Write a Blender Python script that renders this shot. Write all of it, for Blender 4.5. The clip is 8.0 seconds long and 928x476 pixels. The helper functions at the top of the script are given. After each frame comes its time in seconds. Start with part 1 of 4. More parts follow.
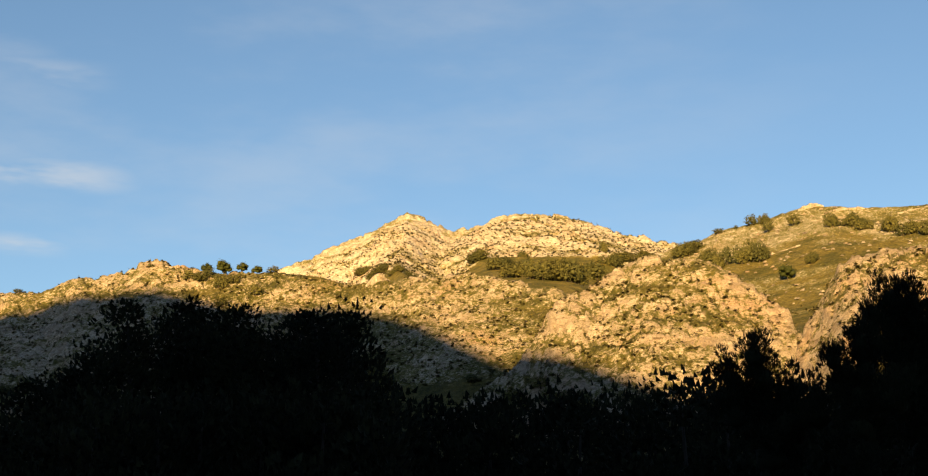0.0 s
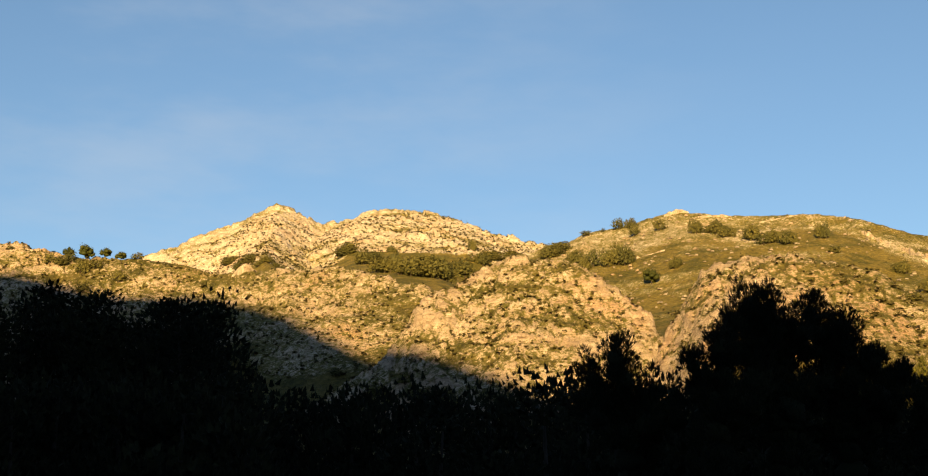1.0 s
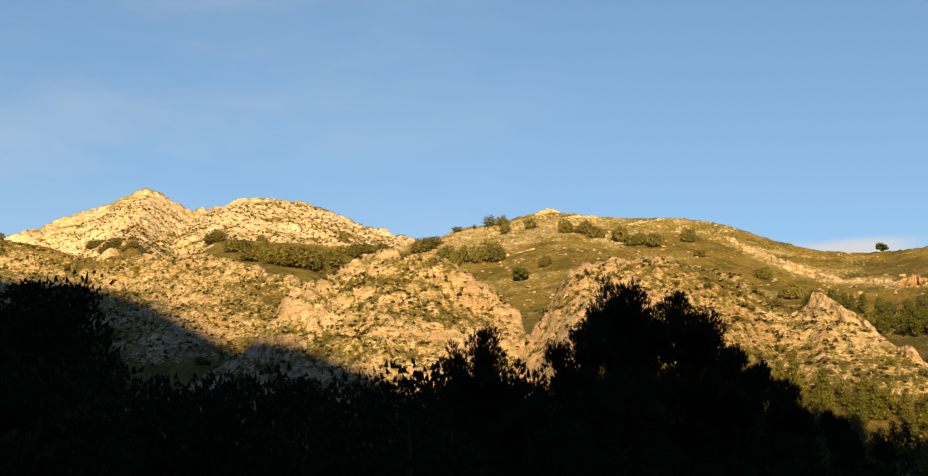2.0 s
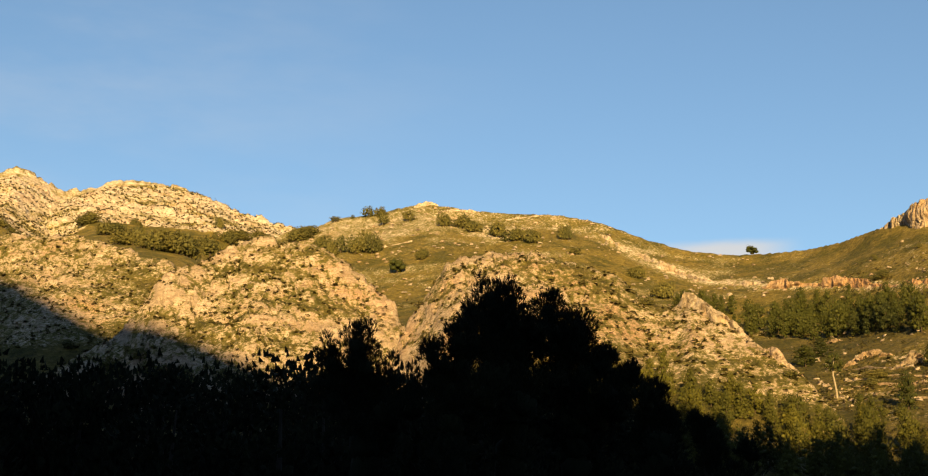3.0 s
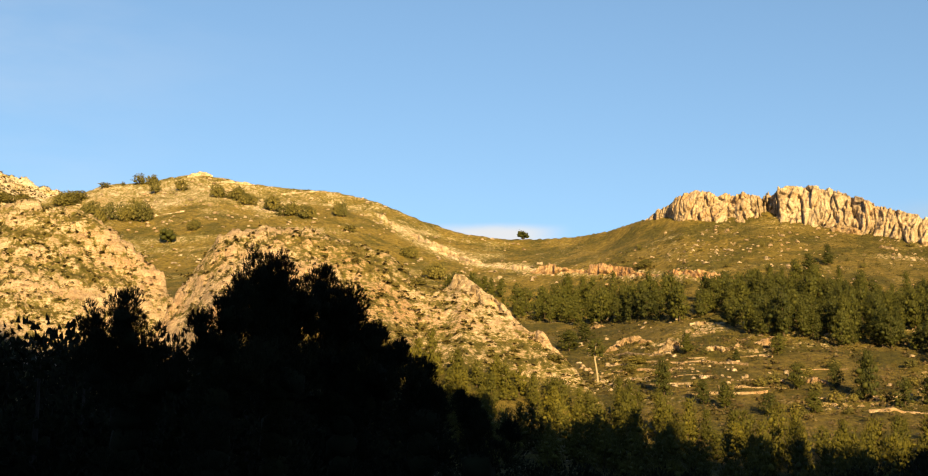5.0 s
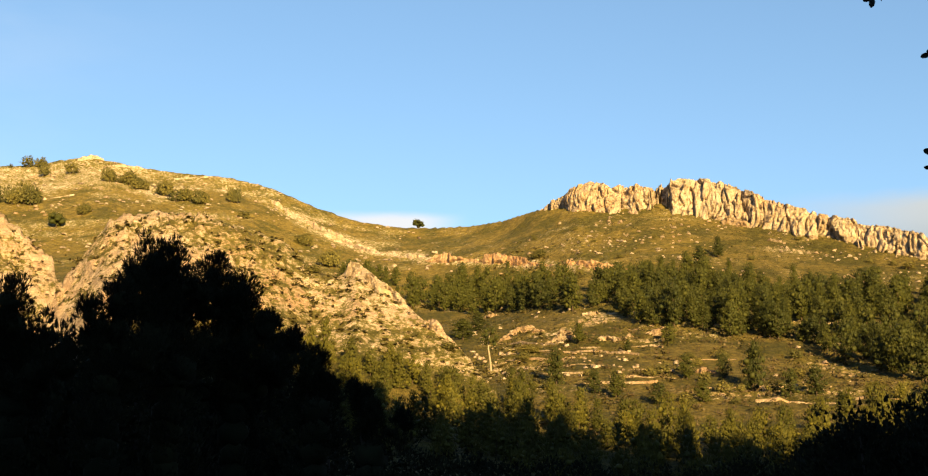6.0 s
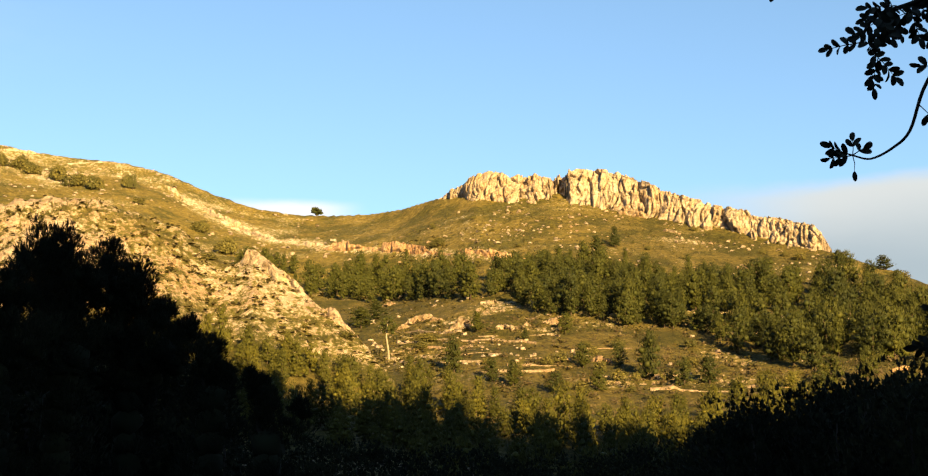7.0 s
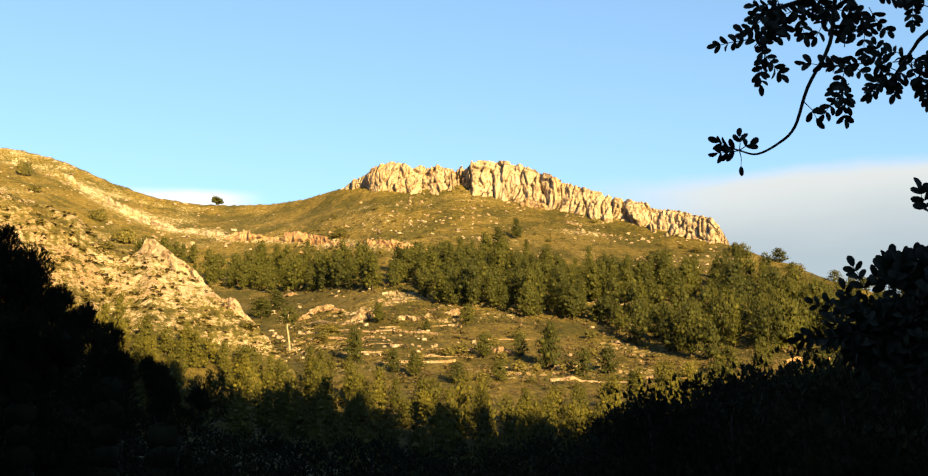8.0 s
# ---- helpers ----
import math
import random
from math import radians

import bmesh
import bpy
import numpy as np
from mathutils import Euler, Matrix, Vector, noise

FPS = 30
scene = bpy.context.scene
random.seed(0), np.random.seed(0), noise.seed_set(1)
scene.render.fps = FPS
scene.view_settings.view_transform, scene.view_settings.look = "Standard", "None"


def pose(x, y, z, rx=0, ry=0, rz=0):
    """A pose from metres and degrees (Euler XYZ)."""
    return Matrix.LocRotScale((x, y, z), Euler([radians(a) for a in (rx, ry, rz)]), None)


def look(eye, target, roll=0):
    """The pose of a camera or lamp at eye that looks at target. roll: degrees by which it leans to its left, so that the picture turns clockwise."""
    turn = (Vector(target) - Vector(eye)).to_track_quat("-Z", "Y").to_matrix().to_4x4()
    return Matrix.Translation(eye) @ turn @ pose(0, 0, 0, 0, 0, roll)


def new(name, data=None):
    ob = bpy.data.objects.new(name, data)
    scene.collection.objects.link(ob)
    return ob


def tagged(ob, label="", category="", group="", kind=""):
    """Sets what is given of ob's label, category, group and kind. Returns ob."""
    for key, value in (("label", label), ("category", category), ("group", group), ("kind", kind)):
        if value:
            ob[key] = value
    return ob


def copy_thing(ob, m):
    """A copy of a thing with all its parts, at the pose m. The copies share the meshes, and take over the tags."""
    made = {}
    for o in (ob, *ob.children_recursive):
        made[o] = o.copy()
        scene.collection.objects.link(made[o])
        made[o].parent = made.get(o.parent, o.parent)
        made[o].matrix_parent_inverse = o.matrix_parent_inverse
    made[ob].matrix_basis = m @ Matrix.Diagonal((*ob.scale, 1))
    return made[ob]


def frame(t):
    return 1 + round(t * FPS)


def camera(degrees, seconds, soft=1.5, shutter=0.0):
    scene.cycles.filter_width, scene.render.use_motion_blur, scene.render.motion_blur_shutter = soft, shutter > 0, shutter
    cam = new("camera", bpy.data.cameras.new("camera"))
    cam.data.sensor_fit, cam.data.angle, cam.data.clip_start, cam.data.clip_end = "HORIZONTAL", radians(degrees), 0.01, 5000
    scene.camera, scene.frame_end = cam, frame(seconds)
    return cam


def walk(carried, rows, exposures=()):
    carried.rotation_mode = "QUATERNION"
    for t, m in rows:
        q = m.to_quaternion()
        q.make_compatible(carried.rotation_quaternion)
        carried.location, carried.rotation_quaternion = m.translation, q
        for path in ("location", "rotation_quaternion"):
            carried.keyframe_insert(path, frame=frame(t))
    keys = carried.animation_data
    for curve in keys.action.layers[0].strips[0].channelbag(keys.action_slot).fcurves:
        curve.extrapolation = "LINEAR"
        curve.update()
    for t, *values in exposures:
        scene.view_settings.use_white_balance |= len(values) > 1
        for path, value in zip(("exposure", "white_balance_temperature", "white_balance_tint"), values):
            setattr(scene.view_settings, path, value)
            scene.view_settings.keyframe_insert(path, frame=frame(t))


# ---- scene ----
import itertools

# The camera stands on one spot in a valley and pans to the right. Yaw clockwise, pitch up, roll, in degrees;
# SWAY: the small sideways drift of the arm that carries it, in metres.
EYE = 1.6
cam = camera(36.0, 8.0, soft=1.15)
PAN = [
    (0.0, 0.00, 16.55, -0.79), (0.5, 2.72, 16.45, -0.52), (1.0, 5.45, 16.32, -0.27), (1.5, 8.16, 16.20, -0.02),
    (3.0, 15.91, 15.79, 0.67), (3.5, 18.34, 15.62, 0.78), (4.0, 20.72, 15.43, 0.84), (4.5, 23.03, 15.21, 0.79),
    (6.0, 29.63, 14.57, 0.29), (6.5, 31.74, 14.34, 0.00), (7.0, 33.82, 14.11, -0.32), (7.5, 35.86, 13.88, -0.67),
    (8.0, 37.85, 13.70, -0.92),
]
SWAY = ((0.0, 0.0), (4.5, -0.008), (6.0, -0.020), (6.5, -0.027), (7.0, -0.036), (7.5, -0.033), (8.0, 0.0))


def sway(t):
    d = float(np.interp(t, *np.array(SWAY).T))
    return d * math.cos(radians(50)), -d * math.sin(radians(50))


walk(cam, [(t, pose(*sway(t), EYE, 0, 0, -yaw) @ pose(0, 0, 0, 90 + pitch, 0, 0) @ pose(0, 0, 0, 0, 0, roll)) for t, yaw, pitch, roll in PAN],
     exposures=[(0.0, 1.80), (1.5, 1.78), (3.5, 1.79), (4.5, 1.97), (6.0, 2.22), (8.0, 2.49)])

# ---- world and sun ----
SUN_AZ, SUN_EL = 194.0, 10.0
world = bpy.data.worlds.new("evening_sky")
scene.world = world
world.use_nodes = True
wn, wl = world.node_tree.nodes, world.node_tree.links
sky = wn.new("ShaderNodeTexSky")
sky.sky_type, sky.sun_disc = "NISHITA", False
sky.sun_elevation, sky.sun_rotation = radians(SUN_EL), radians(SUN_AZ)
sky.air_density, sky.dust_density, sky.ozone_density = 1.0, 0.05, 2.2
wn["Background"].inputs[1].default_value = 0.05


def wmath(op, a, b=None, c=None):
    k = wn.new("ShaderNodeMath")
    k.operation = op
    for sock, v in zip(k.inputs, (a, b, c)):
        if v is None:
            continue
        if isinstance(v, (int, float)):
            sock.default_value = v
        else:
            wl.new(v, sock)
    return k.outputs[0]


def wrange(v, a, b):
    k = wn.new("ShaderNodeMapRange")
    k.interpolation_type = "SMOOTHSTEP"
    wl.new(v, k.inputs[0])
    k.inputs[1].default_value, k.inputs[2].default_value = a, b
    return k.outputs[0]


way = wn.new("ShaderNodeTexCoord").outputs["Generated"]
axis = wn.new("ShaderNodeSeparateXYZ")
wl.new(way, axis.inputs[0])
bearing = wmath("MULTIPLY", wmath("ARCTAN2", axis.outputs[0], axis.outputs[1]), 57.2958)
lift = wmath("MULTIPLY", wmath("ARCSINE", axis.outputs[2]), 57.2958)


def cloud_noise(scale, stretch, detail=6, slant=0.12):
    mp = wn.new("ShaderNodeMapping")
    mp.inputs["Scale"].default_value = stretch
    mp.inputs["Rotation"].default_value = (0, slant, 0)
    wl.new(way, mp.inputs[0])
    tex = wn.new("ShaderNodeTexNoise")
    tex.inputs["Scale"].default_value, tex.inputs["Detail"].default_value, tex.inputs["Roughness"].default_value = scale, detail, 0.55
    wl.new(mp.outputs[0], tex.inputs["Vector"])
    return tex.outputs["Fac"]


puff, wisp, veil = cloud_noise(7, (1, 1, 3)), cloud_noise(9, (1, 1, 4.5), 4), cloud_noise(4.2, (1, 1, 3.2), 6, 0.45)
# a grey bank low over the ridge, a small cloud in the saddle, wisps over the left ridge, thin streaks of veil elsewhere
bank = wmath("MULTIPLY", wmath("MULTIPLY", wrange(bearing, 41, 49), wrange(wmath("ADD", lift, wmath("MULTIPLY", puff, 1.6)), 17.0, 16.1)), 0.9)
saddle_cloud = wmath("MULTIPLY", wmath("MULTIPLY", wrange(bearing, 22.5, 26.0), wrange(bearing, 30.0, 27.5)), wrange(wmath("ADD", lift, wmath("MULTIPLY", puff, 0.9)), 16.15, 15.7))


def wisps(b0, b1, low, high, strength):
    """A loose wisp left of a bearing, between two heights."""
    band = wmath("MULTIPLY", wrange(lift, low, low + 0.7), wrange(lift, high, high - 0.7))
    return wmath("MULTIPLY", wmath("MULTIPLY", wmath("MULTIPLY", wrange(bearing, b1, b0), band), wrange(wisp, 0.36, 0.60)), strength)


left = wmath("MAXIMUM", wisps(-16.5, -12.5, 17.7, 19.4, 0.62), wmath("MAXIMUM", wisps(-17, -14, 21.6, 23.2, 0.30), wisps(-17.2, -15.6, 15.2, 16.4, 0.6)))
thin = wmath("MULTIPLY", wmath("MULTIPLY", wrange(veil, 0.42, 0.72), wrange(bearing, 22, -2)), 0.24)
bright = wmath("MINIMUM", wmath("MAXIMUM", saddle_cloud, wmath("MAXIMUM", left, thin)), 1.0)
last = sky.outputs[0]
tone = wn.new("ShaderNodeMix")
tone.data_type = "RGBA"
wl.new(wrange(wmath("ADD", lift, wmath("MULTIPLY", puff, 1.5)), 12.8, 16.6), tone.inputs[0])
tone.inputs[6].default_value, tone.inputs[7].default_value = (1.75, 1.98, 2.06, 1), (3.05, 3.05, 2.85, 1)
for cover, shade in ((bank, tone.outputs[2]), (bright, (3.9, 4.0, 4.1, 1))):
    over = wn.new("ShaderNodeMix")
    over.data_type = "RGBA"
    wl.new(cover, over.inputs[0])
    wl.new(last, over.inputs[6])
    if cover is bank:
        wl.new(shade, over.inputs[7])
    else:
        over.inputs[7].default_value = shade
    last = over.outputs[2]
wl.new(last, wn["Background"].inputs[0])

sun_way = Vector((math.sin(radians(SUN_AZ)) * math.cos(radians(SUN_EL)), math.cos(radians(SUN_AZ)) * math.cos(radians(SUN_EL)), math.sin(radians(SUN_EL))))
sun = new("sun", bpy.data.lights.new("sun", "SUN"))
sun.data.energy, sun.data.angle, sun.data.color = 5.0, radians(0.53), (1.0, 0.66, 0.235)
sun.matrix_world = look(sun_way * 300, (0, 0, 0))


# ---- materials ----
def material(name, rough=0.9):
    m = bpy.data.materials.new(name)
    m.use_nodes = True
    b = m.node_tree.nodes["Principled BSDF"]
    b.inputs["Roughness"].default_value = rough
    b.inputs["Specular IOR Level"].default_value = 0.2
    return m, m.node_tree.nodes, m.node_tree.links, b


def noise_node(n, l, scale, detail=5, rough=0.6, vector=None, stretch=None):
    tex = n.new("ShaderNodeTexNoise")
    tex.inputs["Scale"].default_value, tex.inputs["Detail"].default_value, tex.inputs["Roughness"].default_value = scale, detail, rough
    if vector is not None:
        if stretch:
            mp = n.new("ShaderNodeMapping")
            mp.inputs["Scale"].default_value = stretch
            l.new(vector, mp.inputs[0])
            vector = mp.outputs[0]
        l.new(vector, tex.inputs["Vector"])
    return tex.outputs["Fac"]


def ramp(n, l, fac, *stops):
    r = n.new("ShaderNodeValToRGB")
    e = r.color_ramp.elements
    while len(e) < len(stops):
        e.new(0.5)
    for k, (at, c) in zip(e, stops):
        k.position, k.color = at, (*c, 1) if len(c) == 3 else c
    l.new(fac, r.inputs[0])
    return r.outputs[0]


def blend(n, l, fac, a, b, kind="MIX"):
    x = n.new("ShaderNodeMix")
    x.data_type, x.blend_type = "RGBA", kind
    for sock, v in ((x.inputs[0], fac), (x.inputs[6], a), (x.inputs[7], b)):
        if isinstance(v, (int, float)):
            sock.default_value = v
        elif isinstance(v, tuple):
            sock.default_value = (*v, 1)
        else:
            l.new(v, sock)
    return x.outputs[2]


def bumped(n, l, b, heights):
    last = None
    for h, strength, dist in heights:
        k = n.new("ShaderNodeBump")
        k.inputs["Strength"].default_value, k.inputs["Distance"].default_value = strength, dist
        l.new(h, k.inputs["Height"])
        if last:
            l.new(last, k.inputs["Normal"])
        last = k.outputs[0]
    l.new(last, b.inputs["Normal"])


def cells(n, l, vector, scale, stretch, feature="F1"):
    mp = n.new("ShaderNodeMapping")
    mp.inputs["Scale"].default_value = stretch
    l.new(vector, mp.inputs[0])
    v = n.new("ShaderNodeTexVoronoi")
    v.feature = feature
    v.inputs["Scale"].default_value = scale
    l.new(mp.outputs[0], v.inputs["Vector"])
    return v.outputs


def warped(n, l, pos, scale, amount):
    """Position pushed about by noise, so that joints are not straight."""
    tex = n.new("ShaderNodeTexNoise")
    tex.inputs["Scale"].default_value, tex.inputs["Detail"].default_value = scale, 4
    l.new(pos, tex.inputs["Vector"])
    k = n.new("ShaderNodeVectorMath")
    k.operation = "MULTIPLY_ADD"
    l.new(tex.outputs["Color"], k.inputs[0])
    k.inputs[1].default_value = (amount, amount, amount)
    l.new(pos, k.inputs[2])
    return k.outputs[0]


def rock_colour(n, l, pos, stretch=(1, 1, 1.6)):
    big = noise_node(n, l, 0.055, 4, 0.6, pos)
    mid = noise_node(n, l, 0.32, 7, 0.68, pos)
    fine = noise_node(n, l, 2.6, 7, 0.75, pos)
    base = ramp(n, l, mid, (0.28, (0.185, 0.142, 0.110)), (0.45, (0.262, 0.208, 0.162)), (0.62, (0.325, 0.268, 0.216)), (0.8, (0.375, 0.322, 0.272)))
    base = blend(n, l, ramp(n, l, big, (0.50, (0, 0, 0)), (0.70, (0.75, 0.75, 0.75))), base, (0.29, 0.185, 0.115))
    way = warped(n, l, pos, 0.6, 1.2)
    block = cells(n, l, way, 0.62, stretch)
    tint = ramp(n, l, block["Color"], (0.1, (0.78, 0.77, 0.75)), (0.9, (1.14, 1.13, 1.12)))
    base = blend(n, l, 1.0, base, tint, "MULTIPLY")
    # Joints darkened in the colour: painted crack shade along with soil.
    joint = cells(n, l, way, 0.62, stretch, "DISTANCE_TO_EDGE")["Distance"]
    crack_dark = ramp(n, l, joint, (0.0, (0.6, 0.56, 0.48)), (0.10, (1, 1, 1)))
    base = blend(n, l, 0.55, base, crack_dark, "MULTIPLY")
    beds = noise_node(n, l, 0.75, 8, 0.75, pos, (0.5, 0.5, 1.9))
    base = blend(n, l, 1.0, base, ramp(n, l, beds, (0.36, (0.40, 0.36, 0.28)), (0.47, (1, 1, 1))), "MULTIPLY")
    grime = ramp(n, l, fine, (0.30, (0.55, 0.53, 0.50)), (0.50, (1, 1, 1)))
    return blend(n, l, 1.0, base, grime, "MULTIPLY"), block["Distance"], fine, joint


def ground_material():
    m, n, l, b = material("hillside_ground", 0.95)
    pos = n.new("ShaderNodeNewGeometry").outputs["Position"]
    at = n.new("ShaderNodeAttribute")
    at.attribute_name = "rock"
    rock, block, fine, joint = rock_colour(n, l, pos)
    rock = blend(n, l, 1.0, rock, (1.27, 1.25, 1.25), "MULTIPLY")
    g1 = noise_node(n, l, 0.09, 5, 0.6, pos)
    g2 = noise_node(n, l, 0.9, 6, 0.7, pos)
    g3 = noise_node(n, l, 4.0, 4, 0.7, pos)
    dry = ramp(n, l, g2, (0.32, (0.032, 0.025, 0.006)), (0.5, (0.086, 0.069, 0.015)), (0.66, (0.145, 0.112, 0.030)))
    green = ramp(n, l, g2, (0.32, (0.016, 0.017, 0.003)), (0.52, (0.045, 0.042, 0.007)), (0.72, (0.086, 0.072, 0.014)))
    grass = blend(n, l, ramp(n, l, g1, (0.43, (0, 0, 0)), (0.57, (1, 1, 1))), dry, green)
    grass = blend(n, l, ramp(n, l, g3, (0.62, (0, 0, 0)), (0.75, (0.5, 0.5, 0.5))), grass, (0.17, 0.135, 0.072))
    brown = ramp(n, l, g2, (0.3, (0.036, 0.034, 0.006)), (0.5, (0.073, 0.067, 0.012)), (0.7, (0.116, 0.099, 0.026)))
    grass = blend(n, l, ramp(n, l, at.outputs["Fac"], (0.28, (0, 0, 0)), (0.44, (1, 1, 1))), grass, brown)
    # Far grass is brightened in colour, making up for grazing sunlight.
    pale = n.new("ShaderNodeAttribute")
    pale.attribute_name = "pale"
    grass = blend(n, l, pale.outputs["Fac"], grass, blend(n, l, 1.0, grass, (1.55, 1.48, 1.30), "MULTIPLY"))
    spread = noise_node(n, l, 1.3, 8, 0.74, pos, (1, 1, 1.2))
    edge = at.outputs["Fac"]
    for f, gain in ((fine, 0.6), (spread, 1.7)):
        k = n.new("ShaderNodeMath")
        k.operation = "MULTIPLY_ADD"
        l.new(f, k.inputs[0])
        k.inputs[1].default_value, k.inputs[2].default_value = gain, -0.5 * gain
        add = n.new("ShaderNodeMath")
        add.operation = "ADD"
        l.new(edge, add.inputs[0])
        l.new(k.outputs[0], add.inputs[1])
        edge = add.outputs[0]
    mask = ramp(n, l, edge, (0.40, (0, 0, 0)), (0.62, (1, 1, 1)))
    # Far rock whitened and cooled: distance haze put into the colour of pale limestone.
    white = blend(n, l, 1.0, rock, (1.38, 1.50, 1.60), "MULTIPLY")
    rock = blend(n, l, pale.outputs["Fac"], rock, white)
    l.new(blend(n, l, mask, grass, rock), b.inputs["Base Color"])
    dome = n.new("ShaderNodeMath")
    dome.operation = "MULTIPLY"
    l.new(block, dome.inputs[0])
    l.new(mask, dome.inputs[1])
    bumped(n, l, b, [(dome.outputs[0], 0.7, -0.55), (spread, 0.8, 0.7), (fine, 0.9, 0.45), (g3, 0.4, 0.12)])
    return m


def rock_material(name="limestone", tint=(1, 1, 1)):
    m, n, l, b = material(name, 0.92)
    pos = n.new("ShaderNodeNewGeometry").outputs["Position"]
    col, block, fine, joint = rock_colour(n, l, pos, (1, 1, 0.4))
    streak = noise_node(n, l, 0.9, 6, 0.7, pos, (1, 1, 0.22))
    stain = noise_node(n, l, 0.35, 5, 0.65, pos, (1, 1, 0.3))
    col = blend(n, l, 1.0, col, ramp(n, l, streak, (0.34, (0.36, 0.34, 0.33)), (0.45, (1, 1, 1))), "MULTIPLY")
    col = blend(n, l, ramp(n, l, stain, (0.52, (0, 0, 0)), (0.66, (0.6, 0.6, 0.6))), col, (0.32, 0.215, 0.130))
    col = blend(n, l, 1.0, col, (1.32, 1.37, 1.42), "MULTIPLY")
    l.new(blend(n, l, 1.0, col, tint, "MULTIPLY"), b.inputs["Base Color"])
    bumped(n, l, b, [(streak, 1.0, 0.8), (joint, 0.8, 0.5), (fine, 0.8, 0.35)])
    return m


def leaf_material(name, dark, light, rough=0.7):
    m, n, l, b = material(name, rough)
    geo = n.new("ShaderNodeNewGeometry")
    info = n.new("ShaderNodeObjectInfo")
    tint = blend(n, l, geo.outputs["Random Per Island"], dark, light)
    shade = ramp(n, l, info.outputs["Random"], (0.0, (0.60, 0.64, 0.62)), (1.0, (1.28, 1.18, 1.05)))
    l.new(blend(n, l, 1.0, tint, shade, "MULTIPLY"), b.inputs["Base Color"])
    return m


def bark_material(name, a, c):
    m, n, l, b = material(name, 0.95)
    pos = n.new("ShaderNodeTexCoord").outputs["Object"]
    f = noise_node(n, l, 6, 5, 0.7, pos, (1, 1, 0.25))
    l.new(ramp(n, l, f, (0.3, a), (0.7, c)), b.inputs["Base Color"])
    bumped(n, l, b, [(f, 0.8, 0.03)])
    return m


GROUND = ground_material()
ROCK = rock_material()
ORANGE_ROCK = rock_material("orange_limestone", (1.0, 0.82, 0.64))
DRY_STONE = rock_material("dry_stone", (0.75, 0.72, 0.67))
PINE = leaf_material("pine_needles", (0.018, 0.024, 0.003), (0.029, 0.033, 0.004))
YOUNG = leaf_material("young_pine_needles", (0.034, 0.037, 0.004), (0.052, 0.052, 0.006))
# A darker copy of the pine colour, with the valley's shade put into it.
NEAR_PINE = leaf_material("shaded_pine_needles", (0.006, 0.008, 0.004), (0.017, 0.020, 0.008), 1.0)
BUSH = leaf_material("bush_leaves", (0.056, 0.056, 0.016), (0.086, 0.081, 0.024))
SCRUB = leaf_material("scrub_leaves", (0.034, 0.030, 0.007), (0.054, 0.046, 0.011))
DARK_SCRUB = leaf_material("dark_scrub_leaves", (0.024, 0.023, 0.006), (0.038, 0.034, 0.009))
DRY_SCRUB = leaf_material("dry_scrub_twigs", (0.042, 0.031, 0.016), (0.088, 0.066, 0.036))
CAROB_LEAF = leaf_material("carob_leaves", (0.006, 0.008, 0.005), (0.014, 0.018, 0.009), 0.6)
BARK = bark_material("pine_bark", (0.025, 0.019, 0.014), (0.070, 0.050, 0.034))
PALE_BARK = bark_material("pale_dead_bark", (0.14, 0.12, 0.09), (0.24, 0.20, 0.15))
DARK_BARK = bark_material("dark_bark", (0.012, 0.011, 0.009), (0.04, 0.034, 0.028))


# ---- terrain: ridges as (bearing, elevation angle, distance) along the crest ----
def hash_noise(p, seed=0):
    i = np.floor(p).astype(np.int64)
    f = p - i
    f = f * f * f * (f * (f * 6 - 15) + 10)
    out = 0.0
    for dx in (0, 1):
        wx = f[..., 0] if dx else 1 - f[..., 0]
        for dy in (0, 1):
            wy = f[..., 1] if dy else 1 - f[..., 1]
            for dz in (0, 1):
                wz = f[..., 2] if dz else 1 - f[..., 2]
                h = ((i[..., 0] + dx) * 73856093) ^ ((i[..., 1] + dy) * 19349663) ^ ((i[..., 2] + dz) * 83492791) ^ (seed * 2654435761)
                h = (h ^ (h >> 13)) * 1274126177
                h = (h ^ (h >> 16)) & 0xFFFF
                out = out + wx * wy * wz * (h / 32767.5 - 1)
    return out


def fractal(p, octaves=4, gain=0.5, seed=0):
    s, a = 0.0, 1.0
    for k in range(octaves):
        s = s + a * hash_noise(p * 2.03 ** k + 17.3 * k, seed + k)
        a *= gain
    return s


def blocks(p, seed=0):
    """Broken-rock cells: nearness to the cell's heart, gap to the next cell, a random number and the way from the heart."""
    i = np.floor(p).astype(np.int64)
    near, second = np.full(p.shape[:-1], 9.0), np.full(p.shape[:-1], 9.0)
    tag, off = np.zeros(p.shape[:-1], np.int64), np.zeros(p.shape)
    for step in itertools.product((-1, 0, 1), repeat=3):
        c = i + np.array(step)
        h = (c[..., 0] * 73856093) ^ (c[..., 1] * 19349663) ^ (c[..., 2] * 83492791) ^ (seed * 2654435761)
        h = (h ^ (h >> 13)) * 1274126177
        h = (h ^ (h >> 16)) & 0x3FFFFFFF
        d = p - c - 0.1 - 0.8 * np.stack((h & 1023, (h >> 10) & 1023, (h >> 20) & 1023), -1) / 1023.0
        q = np.sqrt((d * d).sum(-1))
        first = q < near
        second = np.where(first, near, np.minimum(second, q))
        near, tag = np.where(first, q, near), np.where(first, h, tag)
        off = np.where(first[..., None], d, off)
    return second - near, (tag * 7919 >> 9 & 1023) / 1023.0, off, (tag * 104729 >> 7 & 1023) / 511.5 - 1


def smooth(a, b, x):
    t = np.clip((x - a) / (b - a), 0, 1)
    return t * t * (3 - 2 * t)


